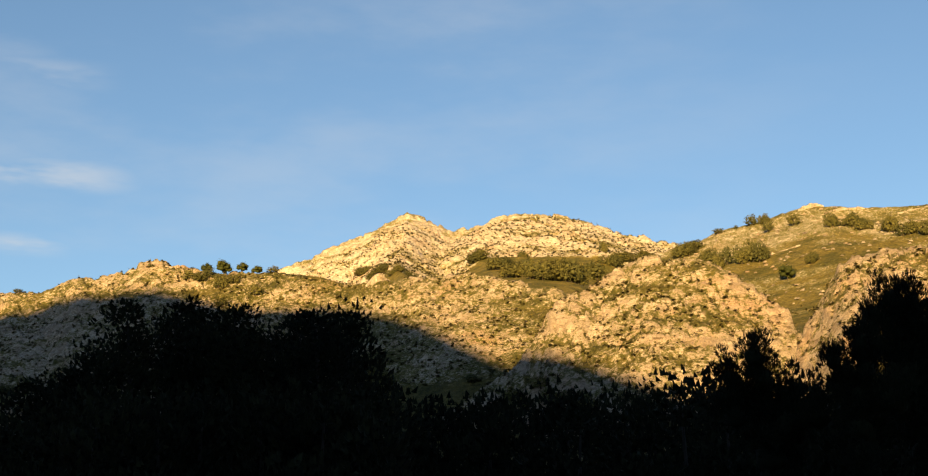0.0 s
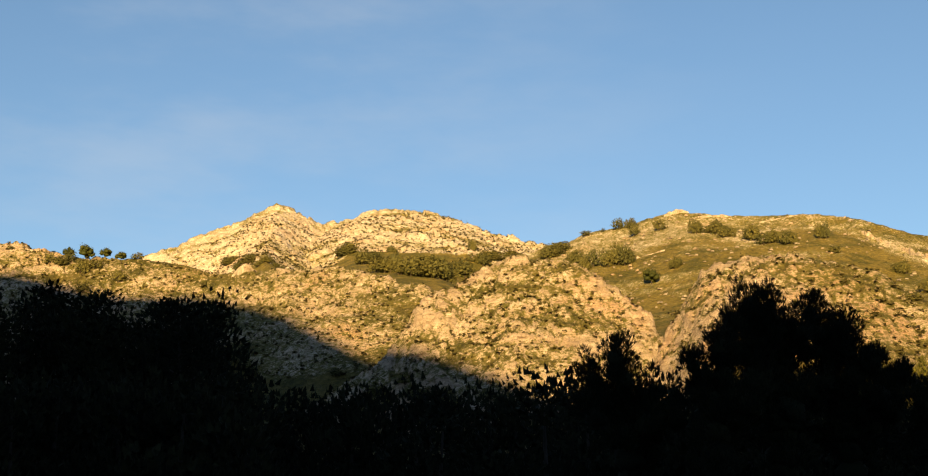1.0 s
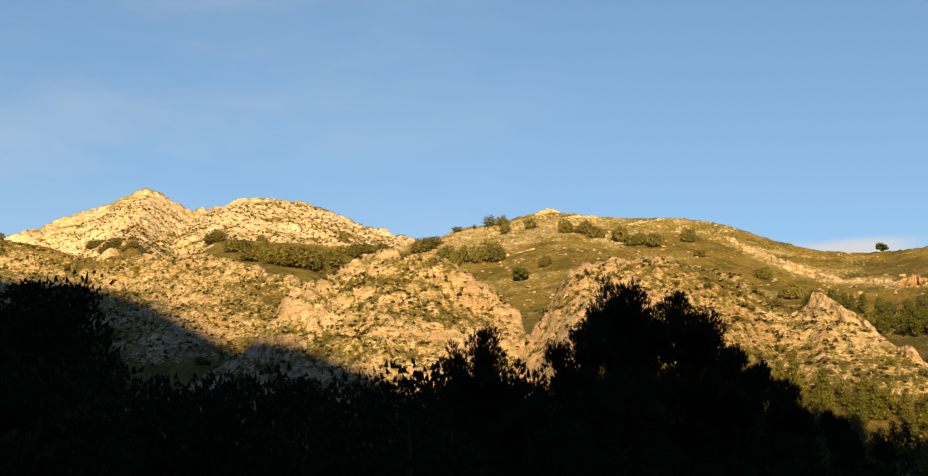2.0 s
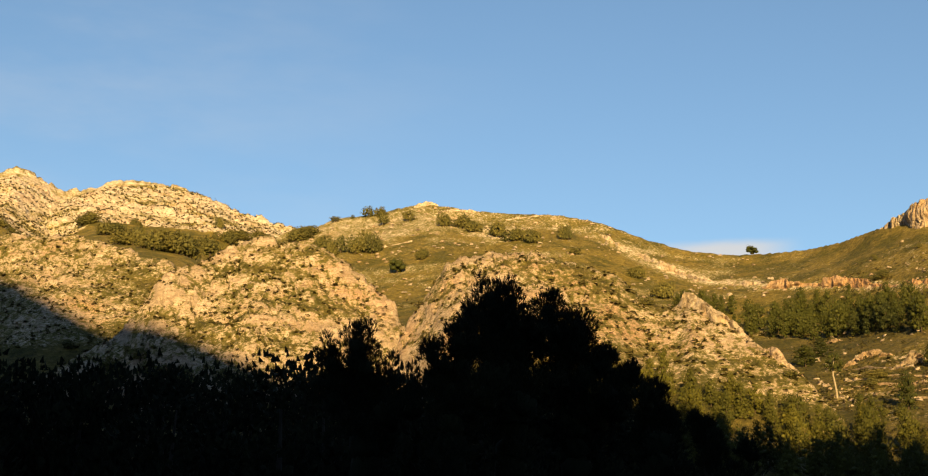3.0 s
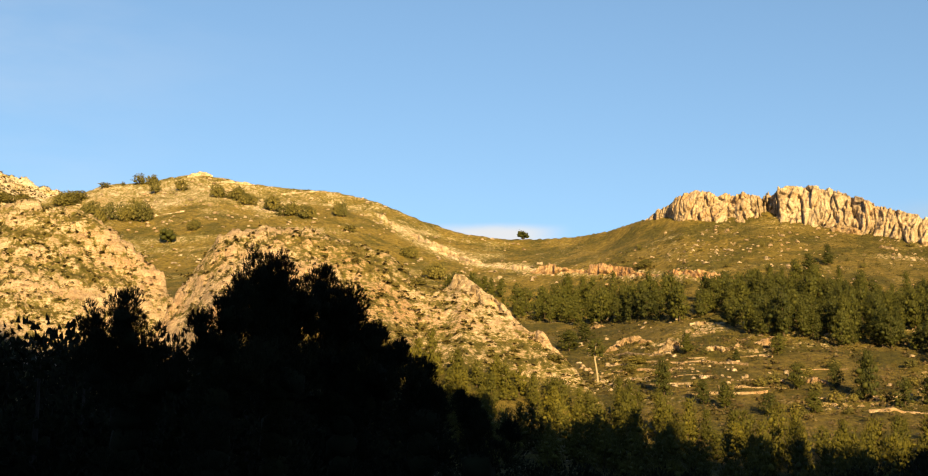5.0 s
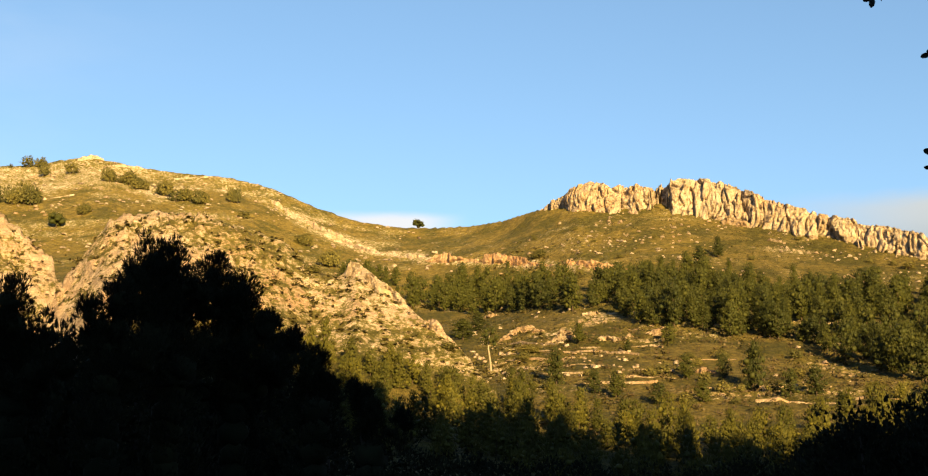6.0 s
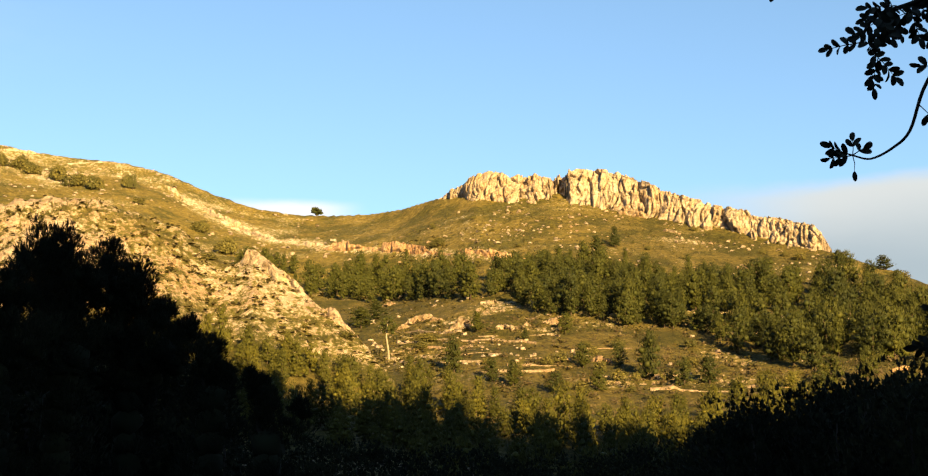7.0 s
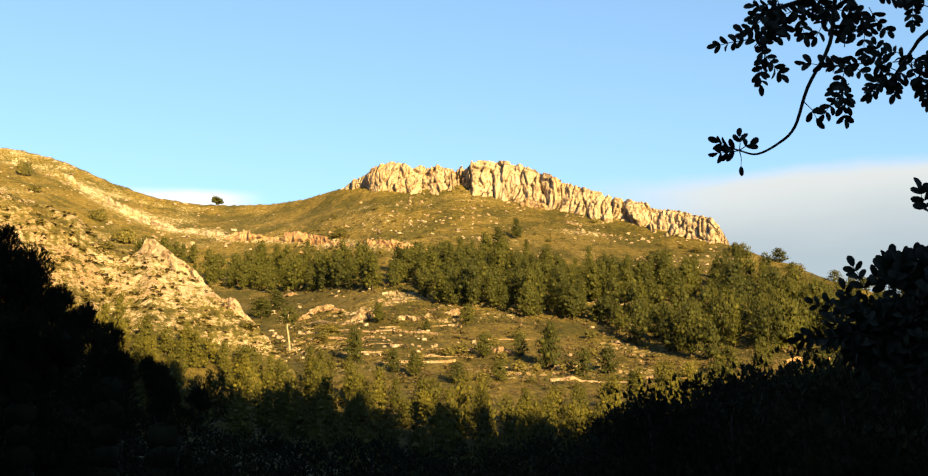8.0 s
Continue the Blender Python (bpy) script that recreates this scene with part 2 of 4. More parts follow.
MASSIF = [(-30, 11, 900), (-18, 13.2, 900), (-11, 14.2, 900), (-7.5, 15.27, 900), (-6, 16.0, 900), (-4.55, 16.6, 900), (-3.3, 17.25, 900), (-2.33, 17.6, 900),
          (-1.1, 17.13, 900), (-0.34, 16.84, 900), (0.4, 17.07, 890), (1.4, 17.38, 880), (2.9, 17.46, 880), (4.4, 17.32, 870), (5.1, 17.13, 860),
          (6.3, 16.65, 850), (8.5, 16.05, 820), (12, 15.0, 780), (20, 12, 750), (70, 6, 700)]
LEFT_RIDGE = [(-40, 11, 400), (-24, 13.2, 390), (-18.6, 13.93, 380), (-16.8, 14.13, 375), (-15.7, 14.7, 370), (-14.3, 14.95, 366), (-13.2, 15.45, 362), (-12.4, 15.55, 360),
              (-10.8, 15.24, 355), (-9.4, 15.27, 350), (-7.7, 15.2, 345), (-6, 15.05, 340), (-4.8, 14.7, 335), (-3.3, 14.95, 330), (-2.1, 14.91, 325),
              (-0.6, 15.15, 322), (0.4, 15.26, 320), (1.6, 14.96, 315), (4.0, 14.3, 305), (7, 12.5, 300), (12, 9, 300), (70, 4, 300)]
MID_KNOB = [(-8, 6.5, 262), (-2, 9.0, 262), (2.25, 11.8, 262), (3.5, 13.68, 264), (4.3, 14.25, 266), (5.3, 14.8, 268), (6.5, 15.35, 270), (7.74, 15.7, 270), (9.67, 15.52, 268),
            (10.4, 15.25, 266), (11.3, 14.7, 263), (12.2, 14.1, 260), (13.1, 13.3, 257), (13.6, 12.2, 254), (16, 9, 250), (22, 5, 250), (70, 2, 250)]
RIGHT_KNOB = [(6, 5, 236), (11, 8.8, 236), (13, 11.4, 236), (13.6, 12.4, 238), (14.4, 13.75, 239), (15.15, 14.8, 240), (15.9, 15.12, 240), (17.1, 15.28, 240), (18.3, 15.28, 240),
              (20.6, 14.7, 238), (22.2, 14.25, 236), (23.4, 13.25, 233), (24.5, 12.85, 230), (25.2, 12.95, 228), (25.9, 12.5, 226), (27.3, 11.65, 222),
              (28.3, 10.85, 218), (29.5, 10.1, 214), (30.3, 9.2, 210), (31.5, 7.5, 206), (35, 4, 200), (70, 2, 200)]
FAR_RIDGE = [(-10, 8, 540), (4, 13.0, 530), (8.5, 15.9, 520), (9.8, 16.15, 515), (10.5, 16.48, 512), (11.8, 16.65, 508), (13.5, 17.05, 502), (14.25, 17.17, 500),
             (16.2, 16.97, 495), (17.6, 16.83, 490), (19.9, 16.75, 482), (21.4, 16.44, 476), (23.4, 15.72, 470), (25.15, 15.2, 466), (26.9, 15.0, 462),
             (28.3, 14.98, 456), (29.8, 15.02, 446), (31.2, 15.2, 432), (32.6, 15.6, 416), (34.3, 16.0, 402), (37.3, 16.0, 392), (40.7, 15.35, 384),
             (43.2, 14.7, 374), (45.6, 14.0, 364), (47.9, 13.3, 352), (48.7, 13.05, 348), (50.7, 12.28, 342), (52.4, 11.5, 338), (54.2, 10.9, 334),
             (56.1, 10.1, 330), (60, 8.5, 325), (70, 6, 320)]
RIDGES = [(MASSIF, ((160, 0.46), (260, 0.33), (900, 0.62)), 0.5), (LEFT_RIDGE, ((70, 0.72), (400, 0.42)), 0.30), (MID_KNOB, ((60, 0.85), (400, 0.40)), 0.45),
          (RIGHT_KNOB, ((45, 0.62), (400, 0.42)), 0.45), (FAR_RIDGE, ((80, 0.50), (150, 0.36), (400, 0.28)), 0.40)]
SHADE_AT = 260.0
SHADE_CREST = [(-500, 60), (-200, 84), (-110, 81.5), (-80, 82.5), (-66, 89), (-55, 100), (-37, 110), (21, 128.5), (38, 141), (60, 153), (85, 172), (105, 182), (130, 183), (160, 193), (185, 194), (200, 189), (300, 150), (600, 90)]


def base_height(az, r):
    """The height of the hillsides without their roughness, and which ridge each point belongs to."""
    x, y = r * np.sin(np.radians(az)), r * np.cos(np.radians(az))
    bend = 1.6 * fractal(np.stack((x * 0.011, y * 0.011, 0 * x + 2.0), -1), 2, 0.5, 3)
    zs = [np.maximum(0.0, 0.085 * (r - 15)) * smooth(120, 60, np.abs((az + 180) % 360 - 180)) - 0.004 * np.maximum(0, r - 330)]
    for crest, front, back in RIDGES:
        c = np.array(crest)
        a = (az + 180) % 360 - 180
        low = np.interp(a, c[:, 0], c[:, 2]) - r
        a = a + bend * smooth(4, 90, np.abs(low))
        rc = np.interp(a, c[:, 0], c[:, 2])
        zc = EYE + rc * np.tan(np.radians(np.interp(a, c[:, 0], c[:, 1])))
        d, drop, start = rc - r, 0.0, 0.0
        for width, slope in front:
            drop = drop + slope * np.clip(d - start, 0, width)
            start += width
        if crest is FAR_RIDGE:
            toe = EYE + 190 * math.tan(radians(7.9))
            up = np.interp((r - 190) / (rc - 190), (0, 0.2, 0.6, 1.0), (0, 0.17, 0.52, 1.0))
            drop = np.where(r > 190, (zc - toe) * (1 - up), zc - toe + 0.27 * (190 - r)) * (d > 0)
        z = zc - drop - back * np.maximum(0, -d) + 2.0 * np.exp(-(d / 8.0) ** 2) - 2.0
        zs.append(np.where(np.abs(a) < 75, z, -50.0))
    u = np.array((math.sin(radians(SUN_AZ)), math.cos(radians(SUN_AZ))))
    along, across = x * u[0] + y * u[1], x * u[1] - y * u[0]
    k = np.array(SHADE_CREST)
    behind = np.interp(across, k[:, 0], k[:, 1]) - 0.75 * np.maximum(0, SHADE_AT - along) - 0.5 * np.maximum(0, along - SHADE_AT)
    zs.append(np.where(along > 25, behind, -50.0))
    top = zs[0]
    for z in zs[1:]:
        h = np.clip(0.5 + (z - top) / 10.0, 0, 1)
        top = top + (z - top) * h + 2.5 * h * (1 - h)
    return top, np.stack(zs).argmax(0)


def full_height(az, r):
    """Height with rocks and hollows, and how stony each point is (0.5: half rock)."""
    z, who = base_height(az, r)
    x, y = r * np.sin(np.radians(az)), r * np.cos(np.radians(az))
    p = np.stack((x, y, z), -1)
    stony = np.choose(who, (-0.9, 0.10, 0.00, 0.10, 0.12, -0.55, -0.8))
    stony = np.where((who == 1) & (r < 735 - 120 * smooth(1.0, -1.5, az)), -0.85, stony)
    stony = np.where((who == 4), 0.16 - 0.22 * smooth(222, 204, r) - 0.7 * smooth(206, 197, r), stony)
    stony = np.where((who == 4) & (az > 21), stony - 0.26 * smooth(18, 21, az) - 0.20 * smooth(20, 23, az) * smooth(228, 216, r), stony)
    stony = np.where((who == 2), -0.01 - 0.07 * smooth(-9, -5, az) - 0.12 * smooth(312, 285, r) - 0.45 * smooth(286, 268, r), stony)
    stony = np.where((who == 3), stony - 0.5 * smooth(226, 206, r), stony)
    # thin beds of rock on the grassy ridge
    stony = np.where((who == 5) & (az < 27), stony + 0.20 * smooth(400, 470, r) * smooth(22, 18, az) + 0.12 * smooth(360, 450, r), stony)
    # a band of bare rock slanting down the grassy ridge and on across the slope
    bed = np.array(((19.6, 468), (20.9, 461), (22.9, 447), (24.7, 434), (25.9, 423), (27.9, 407), (29.2, 390), (31.6, 369), (34.0, 340), (36.4, 328)))
    wide = np.interp(az, bed[:, 0], bed[:, 1]) - r
    stony = stony + np.where((az > 19) & (az < 36.6) & (who == 5), 0.46 * np.exp(-(wide / np.where(az < 28, 8.0, 5.0)) ** 2) * smooth(19, 20, az) * smooth(36.6, 35, az), 0)
    patch = fractal(p * np.array((0.05, 0.05, 0.07)), 3, 0.5, 5)
    dip = p[..., 2] + 0.10 * p[..., 0]
    strata = hash_noise(np.stack((x * 0.03, y * 0.03, dip * 0.40), -1), 9) + 0.6 * hash_noise(np.stack((x * 0.05, y * 0.05, dip * 0.95), -1), 10)
    far = np.where(who == 1, 1.7, 1.0)
    q = p / far[..., None]
    lump = fractal(q * np.array((0.30, 0.30, 0.24)), 2, 0.6, 31)
    knob = fractal(q * np.array((0.85, 0.85, 0.65)), 2, 0.65, 41)
    soft = fractal(p * 0.025, 2, 0.5, 51)
    gully = 1 - 2 * np.abs(hash_noise(np.stack((x * 0.035 + 0.010 * z, y * 0.012, z * 0.010), -1) + 0.25 * patch[..., None], 21))
    spur = np.where(who == 4, smooth(17, 20, az), 0.0)
    body = smooth(-0.35, 0.05, stony) * smooth(140, 175, r) * (r < 935)
    # limestone broken into large blocks and small ones, lying in beds
    broken, seams = np.zeros(z.shape), np.zeros(z.shape)
    m = body > 0.02
    bed_z = z + np.where(who == 4, 0.04 * spur, 0.12) * x
    c = np.stack((x, y, bed_z), -1)[m] / far[m][:, None]
    c = c + 0.9 * np.stack((lump[m], knob[m], 0.5 * lump[m]), -1)
    for size, high, lift, tilt, seam in (((7.5, 7.5, 4.2), 3.0, 1.5, 0.55, 0.75), ((2.7, 2.7, 1.5), 1.2, 0.75, 0.30, 0.40)):
        gap, luck, off, turn = blocks(c / np.array(size), int(high * 10))
        split = np.exp(-(gap / 0.10) ** 2)
        broken[m] += lift * (luck - 0.5) + tilt * (turn * off[..., 0] + off[..., 1]) - seam * split
        seams[m] += split * seam
    field = stony + 0.01 * (who != 1) + 0.20 * patch + (np.where(who == 1, 0.26, 0.16) + 0.08 * spur) * strata + 0.10 * lump + 0.10 * knob + 0.07 * gully
    thin_bed = hash_noise(np.stack((x * 0.10, y * 0.10, bed_z * 1.15), -1), 77)
    field = field + 0.7 * spur * smooth(200, 212, r) * (0.36 * thin_bed + 0.22 * knob + 0.12 * patch - 0.10 - field)
    bare = smooth(0.32, 0.62, 0.53 + 0.62 * field)
    rough = far * body * ((0.30 + 0.70 * bare) * (1 - 0.15 * spur) * broken + 0.9 * gully - 0.25) + 0.6 * soft * smooth(60, 160, r) + 0.16 * knob
    flat = z
    z = z + rough * smooth(20, 130, r)
    # scrub holds on the ledges and in the seams, steep faces stay bare
    steep = np.gradient(z - flat, axis=0) / np.maximum(np.gradient(r, axis=0), 0.01)
    rock = np.clip(0.53 + 0.62 * field + body * (0.32 * np.clip(steep, -0.9, 0.9) - 0.16 * seams), 0, 1)
    # old terraces cut into the slope
    step = 1.15
    k = z / step + 0.25 * hash_noise(np.stack((x * 0.04, y * 0.04, 0 * x), -1), 71)
    part_up = k - np.floor(k)
    cut = smooth(29.5, 31.0, az) * smooth(49, 43, az) * smooth(196, 206, r) * smooth(312, 290, r) * smooth(-0.45, -0.05, hash_noise(np.stack((x * 0.06, y * 0.06, 0 * x), -1), 72))
    z = z + cut * step * (smooth(0.55, 0.95, part_up) - part_up)
    rock = np.clip(rock + cut * 0.24 * (part_up > 0.55) * (0.5 + hash_noise(np.stack((x * 0.15, y * 0.15, 0 * x), -1), 73)), 0, 1)
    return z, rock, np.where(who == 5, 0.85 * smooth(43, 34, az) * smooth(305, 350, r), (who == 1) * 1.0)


AZ = np.unique(np.round(np.concatenate((np.arange(-20.6, 59.001, 0.092), np.arange(60, 150, 8.0), np.arange(150, 240, 1.5), np.arange(240, 339.1, 6.0))), 3))
# rows lie close where a hillside faces the valley
RAD = np.concatenate((np.geomspace(0.01, 60, 34)[:-1], np.arange(60, 150, 6.5), np.arange(150, 190, 3.0), np.arange(190, 400, 1.05), np.arange(400, 540, 2.2), np.arange(540, 690, 20), np.arange(690, 930, 3.0), np.geomspace(930, 4700, 12)))
ROWS = len(RAD)
GA, GR = np.meshgrid(AZ, RAD)
GZ, GROCK, GPALE = full_height(GA, GR)


def cell(az, r):
    """Row and column of the ground below a bearing and distance."""
    return int(np.clip(np.searchsorted(RAD, r) - 1, 0, ROWS - 2)), int(np.clip(np.searchsorted(AZ, az) - 1, 0, len(AZ) - 2))


def height(az, r):
    """The ground's height at a bearing and distance."""
    i, j = cell(az, r)
    u, v = (r - GR[i, j]) / (GR[i + 1, j] - GR[i, j]), (az - AZ[j]) / (AZ[j + 1] - AZ[j])
    return float((1 - u) * ((1 - v) * GZ[i, j] + v * GZ[i, j + 1]) + u * ((1 - v) * GZ[i + 1, j] + v * GZ[i + 1, j + 1]))


def sight(az, el, nearest=100.0):
    """Distance at which the hillside rises to an elevation angle on a bearing."""
    j = int(np.clip(np.searchsorted(AZ, az), 0, len(AZ) - 1))
    up = (GZ[:, j] - EYE) / GR[:, j]
    k = np.nonzero((up > math.tan(radians(el))) & (GR[:, j] > nearest))[0]
    return float(GR[k[0], j]) if len(k) else None


def spot(az, r, dz=0.0):
    return Vector((r * math.sin(radians(az)), r * math.cos(radians(az)), height(az, r) + dz))
# ---- terrain end ----


def mesh_of(name, verts, faces, mat, smooth_shade=False):
    verts, faces = np.asarray(verts, np.float32), np.asarray(faces, np.int32)
    me = bpy.data.meshes.new(name)
    n = faces.shape[1]
    me.vertices.add(len(verts))
    me.vertices.foreach_set("co", verts.ravel())
    me.loops.add(faces.size)
    me.loops.foreach_set("vertex_index", faces.ravel())
    me.polygons.add(len(faces))
    me.polygons.foreach_set("loop_start", np.arange(0, faces.size, n, dtype=np.int32))
    me.update(calc_edges=True)
    if smooth_shade:
        me.polygons.foreach_set("use_smooth", np.ones(len(faces), bool))
    me.materials.append(mat)
    return me


def grid_faces(rows, cols, wrap=False):
    i, j = np.meshgrid(np.arange(rows - 1), np.arange(cols if wrap else cols - 1), indexing="ij")
    j2 = (j + 1) % cols
    return np.stack((i * cols + j, i * cols + j2, (i + 1) * cols + j2, (i + 1) * cols + j), -1).reshape(-1, 4)


gv = np.stack((GR * np.sin(np.radians(GA)), GR * np.cos(np.radians(GA)), GZ), -1).reshape(-1, 3)
gf = grid_faces(ROWS, len(AZ), True)[:, ::-1]
gv[:, 0] += 0.03
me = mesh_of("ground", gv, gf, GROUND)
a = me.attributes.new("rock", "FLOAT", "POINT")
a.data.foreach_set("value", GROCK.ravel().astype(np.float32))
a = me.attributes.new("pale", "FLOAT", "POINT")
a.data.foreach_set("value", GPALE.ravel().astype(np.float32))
ground = tagged(new("ground", me), "stony limestone hillsides with dry grass and scrub", "ground", kind="structure")


def part(name, me, parent, label=""):
    ob = new(name, me)
    ob.parent = parent
    return tagged(ob, label)


# ---- rocks ----
def crag(name, line, thick, label, seed, step=0.28, block=3.4, sink=1.2, rough=1.0, category="rock", mat=None, broken=0.0, foot=0.28, pillar=0.42):
    """A wall of jointed rock along a line of (x, y, foot z, top z)."""
    c = np.array(line, float)
    s = np.concatenate(([0], np.cumsum(np.hypot(*np.diff(c[:, :2], axis=0).T))))
    n = max(8, int(s[-1] / step))
    t = np.linspace(0, s[-1], n)
    x, y, z0, z1 = (np.interp(t, s, c[:, k]) for k in range(4))
    if broken:
        z1 = z0 + (z1 - z0) * (1 - broken * smooth(0.25, -0.35, fractal(np.stack((t * 0.13, t * 0, t * 0 + seed), -1), 3, 0.6, seed + 2)))
    m = max(5, int(((z1 - z0).max() + sink) / step))
    f = np.linspace(0, 1, m)
    out = np.stack((-x, -y), -1)
    out /= np.linalg.norm(out, axis=1)[:, None]
    tall = z1 - z0
    zz = (z0 - sink)[None] + f[:, None] * (z1 - z0 + sink)[None]
    lean = foot * (1 - f[:, None]) * tall[None] - 0.10 * smooth(0.80, 1.0, f)[:, None] * tall[None]
    v = np.stack((x[None] + out[None, :, 0] * lean, y[None] + out[None, :, 1] * lean, zz), -1)
    bent = v + 0.34 * block * np.stack((hash_noise(v * 0.9 / block, seed + 1), hash_noise(v * 0.9 / block, seed + 2), hash_noise(v * 0.6 / block, seed + 3)), -1)
    shift, drop = np.zeros(v.shape[:2]), np.zeros(v.shape[:2])
    for size, push, tilt, seam, thin in ((1.5, 0.55, 0.22, 0.30, 0.045), (0.62, 0.42, 0.16, 0.20, 0.06), (0.26, 0.26, 0.06, 0.10, 0.09)):
        gap, luck, off, turn = blocks(bent / (size * block) * np.array((1, 1, pillar)), seed + int(size * 20))
        split = np.exp(-(gap / thin) ** 2)
        strength = 0.35 + 1.1 * luck
        shift += block * rough * (push * (luck - 0.5) + tilt * turn * (off[..., 0] * out[None, :, 1] - off[..., 1] * out[None, :, 0]) - seam * split * strength)
        drop += block * rough * 0.10 * (luck - 0.5) * min(1.0, size)
    ledge = hash_noise(np.stack((v[..., 0] * 0.08, v[..., 1] * 0.08, v[..., 2] * 0.75), -1), seed + 5)
    shift += rough * (0.9 * fractal(v * np.array((0.16, 0.16, 0.08)), 3, 0.55, seed) + 0.45 * ledge) * min(1.0, block / 3)
    shift *= np.minimum(1, tall / 2.2)[None] ** 0.5
    v[..., 0] += out[None, :, 0] * shift
    v[..., 1] += out[None, :, 1] * shift
    v[..., 2] += drop * (f ** 3)[:, None] * np.minimum(1, tall / 4)[None]
    rows = [v]
    for k, g in enumerate((0.35, 0.7, 1.0)):
        w = v[-1].copy()
        w[:, 0] -= out[:, 0] * thick * g
        w[:, 1] -= out[:, 1] * thick * g
        w[:, 2] += 0.4 * rough * hash_noise(w * 0.7, seed + k) - 0.25 * k
        rows.append(w[None])
    w = rows[-1].copy()
    w[..., 2] = z0 - sink
    rows.append(w)
    v = np.concatenate(rows)
    mid = v.reshape(-1, 3).mean(0)
    mid[2] = z0.min()
    if tall.max() < 6:
        ob = new(name, mesh_of(name, v.reshape(-1, 3) - mid, grid_faces(len(v), n), mat or ROCK))
    else:
        ob = new(name)
        cuts = list(range(0, n - 20, 42)) + [n - 1]
        for a, b in zip(cuts, cuts[1:]):
            part("buttress", mesh_of("buttress", v[:, a:b + 1].reshape(-1, 3) - mid, grid_faces(len(v), b + 1 - a), mat or ROCK), ob)
    ob.location = mid
    return tagged(ob, label, category)


def wall_on_slope(points, rise=None, back=0.0, nearest=100.0, level=False):
    """Line for crag() from (bearing, foot elevation, top elevation or height)."""
    line = []
    for az, foot, top, *deeper in points:
        r = (sight(az, foot, nearest) or 380.0) + back + sum(deeper)
        line.append([az, r, top])
    rs = np.array([p[1] for p in line])
    if level:
        rs = np.polyval(np.polyfit(range(len(rs)), rs, 1), range(len(rs)))
    made = []
    for (az, _, top), r in zip(line, rs):
        z0 = height(az, r)
        z1 = EYE + r * math.tan(radians(top)) if rise is None else z0 + top
        made.append((r * math.sin(radians(az)), r * math.cos(radians(az)), z0, max(z1, z0 + 0.4)))
    return made


crag("summit_crag", wall_on_slope([(32.6, 15.55, 15.62), (33.2, 15.6, 16.0), (33.8, 15.62, 16.35), (34.4, 15.62, 16.75), (34.9, 15.62, 16.92), (35.4, 15.62, 16.78), (35.8, 15.6, 16.5), (36.15, 15.58, 16.62), (36.8, 15.55, 16.72), (37.3, 15.5, 16.58),
                                   (37.45, 15.5, 16.5, 4), (37.75, 15.5, 16.5, 7), (38.0, 15.45, 16.62, 5), (38.3, 15.42, 16.78, 0.5)]), 7,
     "sunlit cream limestone crag with a shaded notch on the hilltop", 3, step=0.24, block=4.2, sink=3.5, pillar=0.34)
crag("summit_crag", wall_on_slope([(38.08, 15.42, 16.55, 4), (38.22, 15.42, 16.78, 0), (38.6, 15.45, 16.86), (39.4, 15.35, 16.78), (40.3, 15.2, 16.62), (41.1, 15.0, 16.28), (41.9, 14.75, 15.95), (43.2, 14.4, 15.5), (44.0, 14.3, 15.25)]), 7,
     "tall fissured limestone cliff on the hilltop", 5, step=0.24, block=4.2, sink=3.5, pillar=0.26)
crag("summit_crag", wall_on_slope([(43.9, 14.25, 15.2), (45.5, 13.85, 14.8), (46.8, 13.5, 14.5), (47.95, 13.2, 14.18), (48.3, 13.1, 13.8), (48.65, 13.0, 13.2)]), 6,
     "low tail of a limestone cliff running down the ridge", 7, block=4.0, sink=3.0, rough=0.9, pillar=0.26)
crag("rock_band", wall_on_slope([(28.0, 13.62, 0.6), (28.5, 13.6, 2.4), (29.2, 13.58, 3.2), (30.0, 13.56, 2.8), (30.7, 13.54, 3.2), (31.6, 13.5, 2.8), (32.5, 13.46, 2.5), (33.2, 13.42, 1.2), (34.0, 13.38, 1.8), (34.8, 13.34, 1.8), (36.4, 13.2, 0.8)], rise=1, nearest=300), 2.5,
     "orange limestone band across the grassy slope", 11, block=3.2, rough=0.8, pillar=0.8, mat=ORANGE_ROCK, broken=0.5, foot=0.5)
crag("rock_band", wall_on_slope([(19.6, 16.25, 0.8), (20.9, 16.0, 1.4), (22.0, 15.5, 1.8), (22.9, 15.1, 2.0), (24.0, 14.65, 1.6), (24.7, 14.35, 1.9), (25.9, 13.9, 1.6), (27.0, 13.8, 1.2), (27.9, 13.75, 0.8)], rise=1, nearest=350), 2.0,
     "slanting limestone band on the grassy slope", 13, block=3.2, rough=1.0, broken=0.8, foot=0.6)
crag("rock_rib", [(x, y, z - 1.5, z + h) for (az, r, h) in ((24.3, 231, 0.4), (24.9, 229, 2.8), (25.3, 228, 2.6), (26.2, 225, 2.1), (27.2, 222, 2.2), (28.2, 218, 2.0), (29.2, 215, 2.0), (30.2, 211, 0.9)) for x, y, z in (tuple(spot(az, r)),)], 3,
     "pale rock rib along the crest of the spur", 17, block=2.0, rough=0.9, broken=0.35, pillar=0.6)
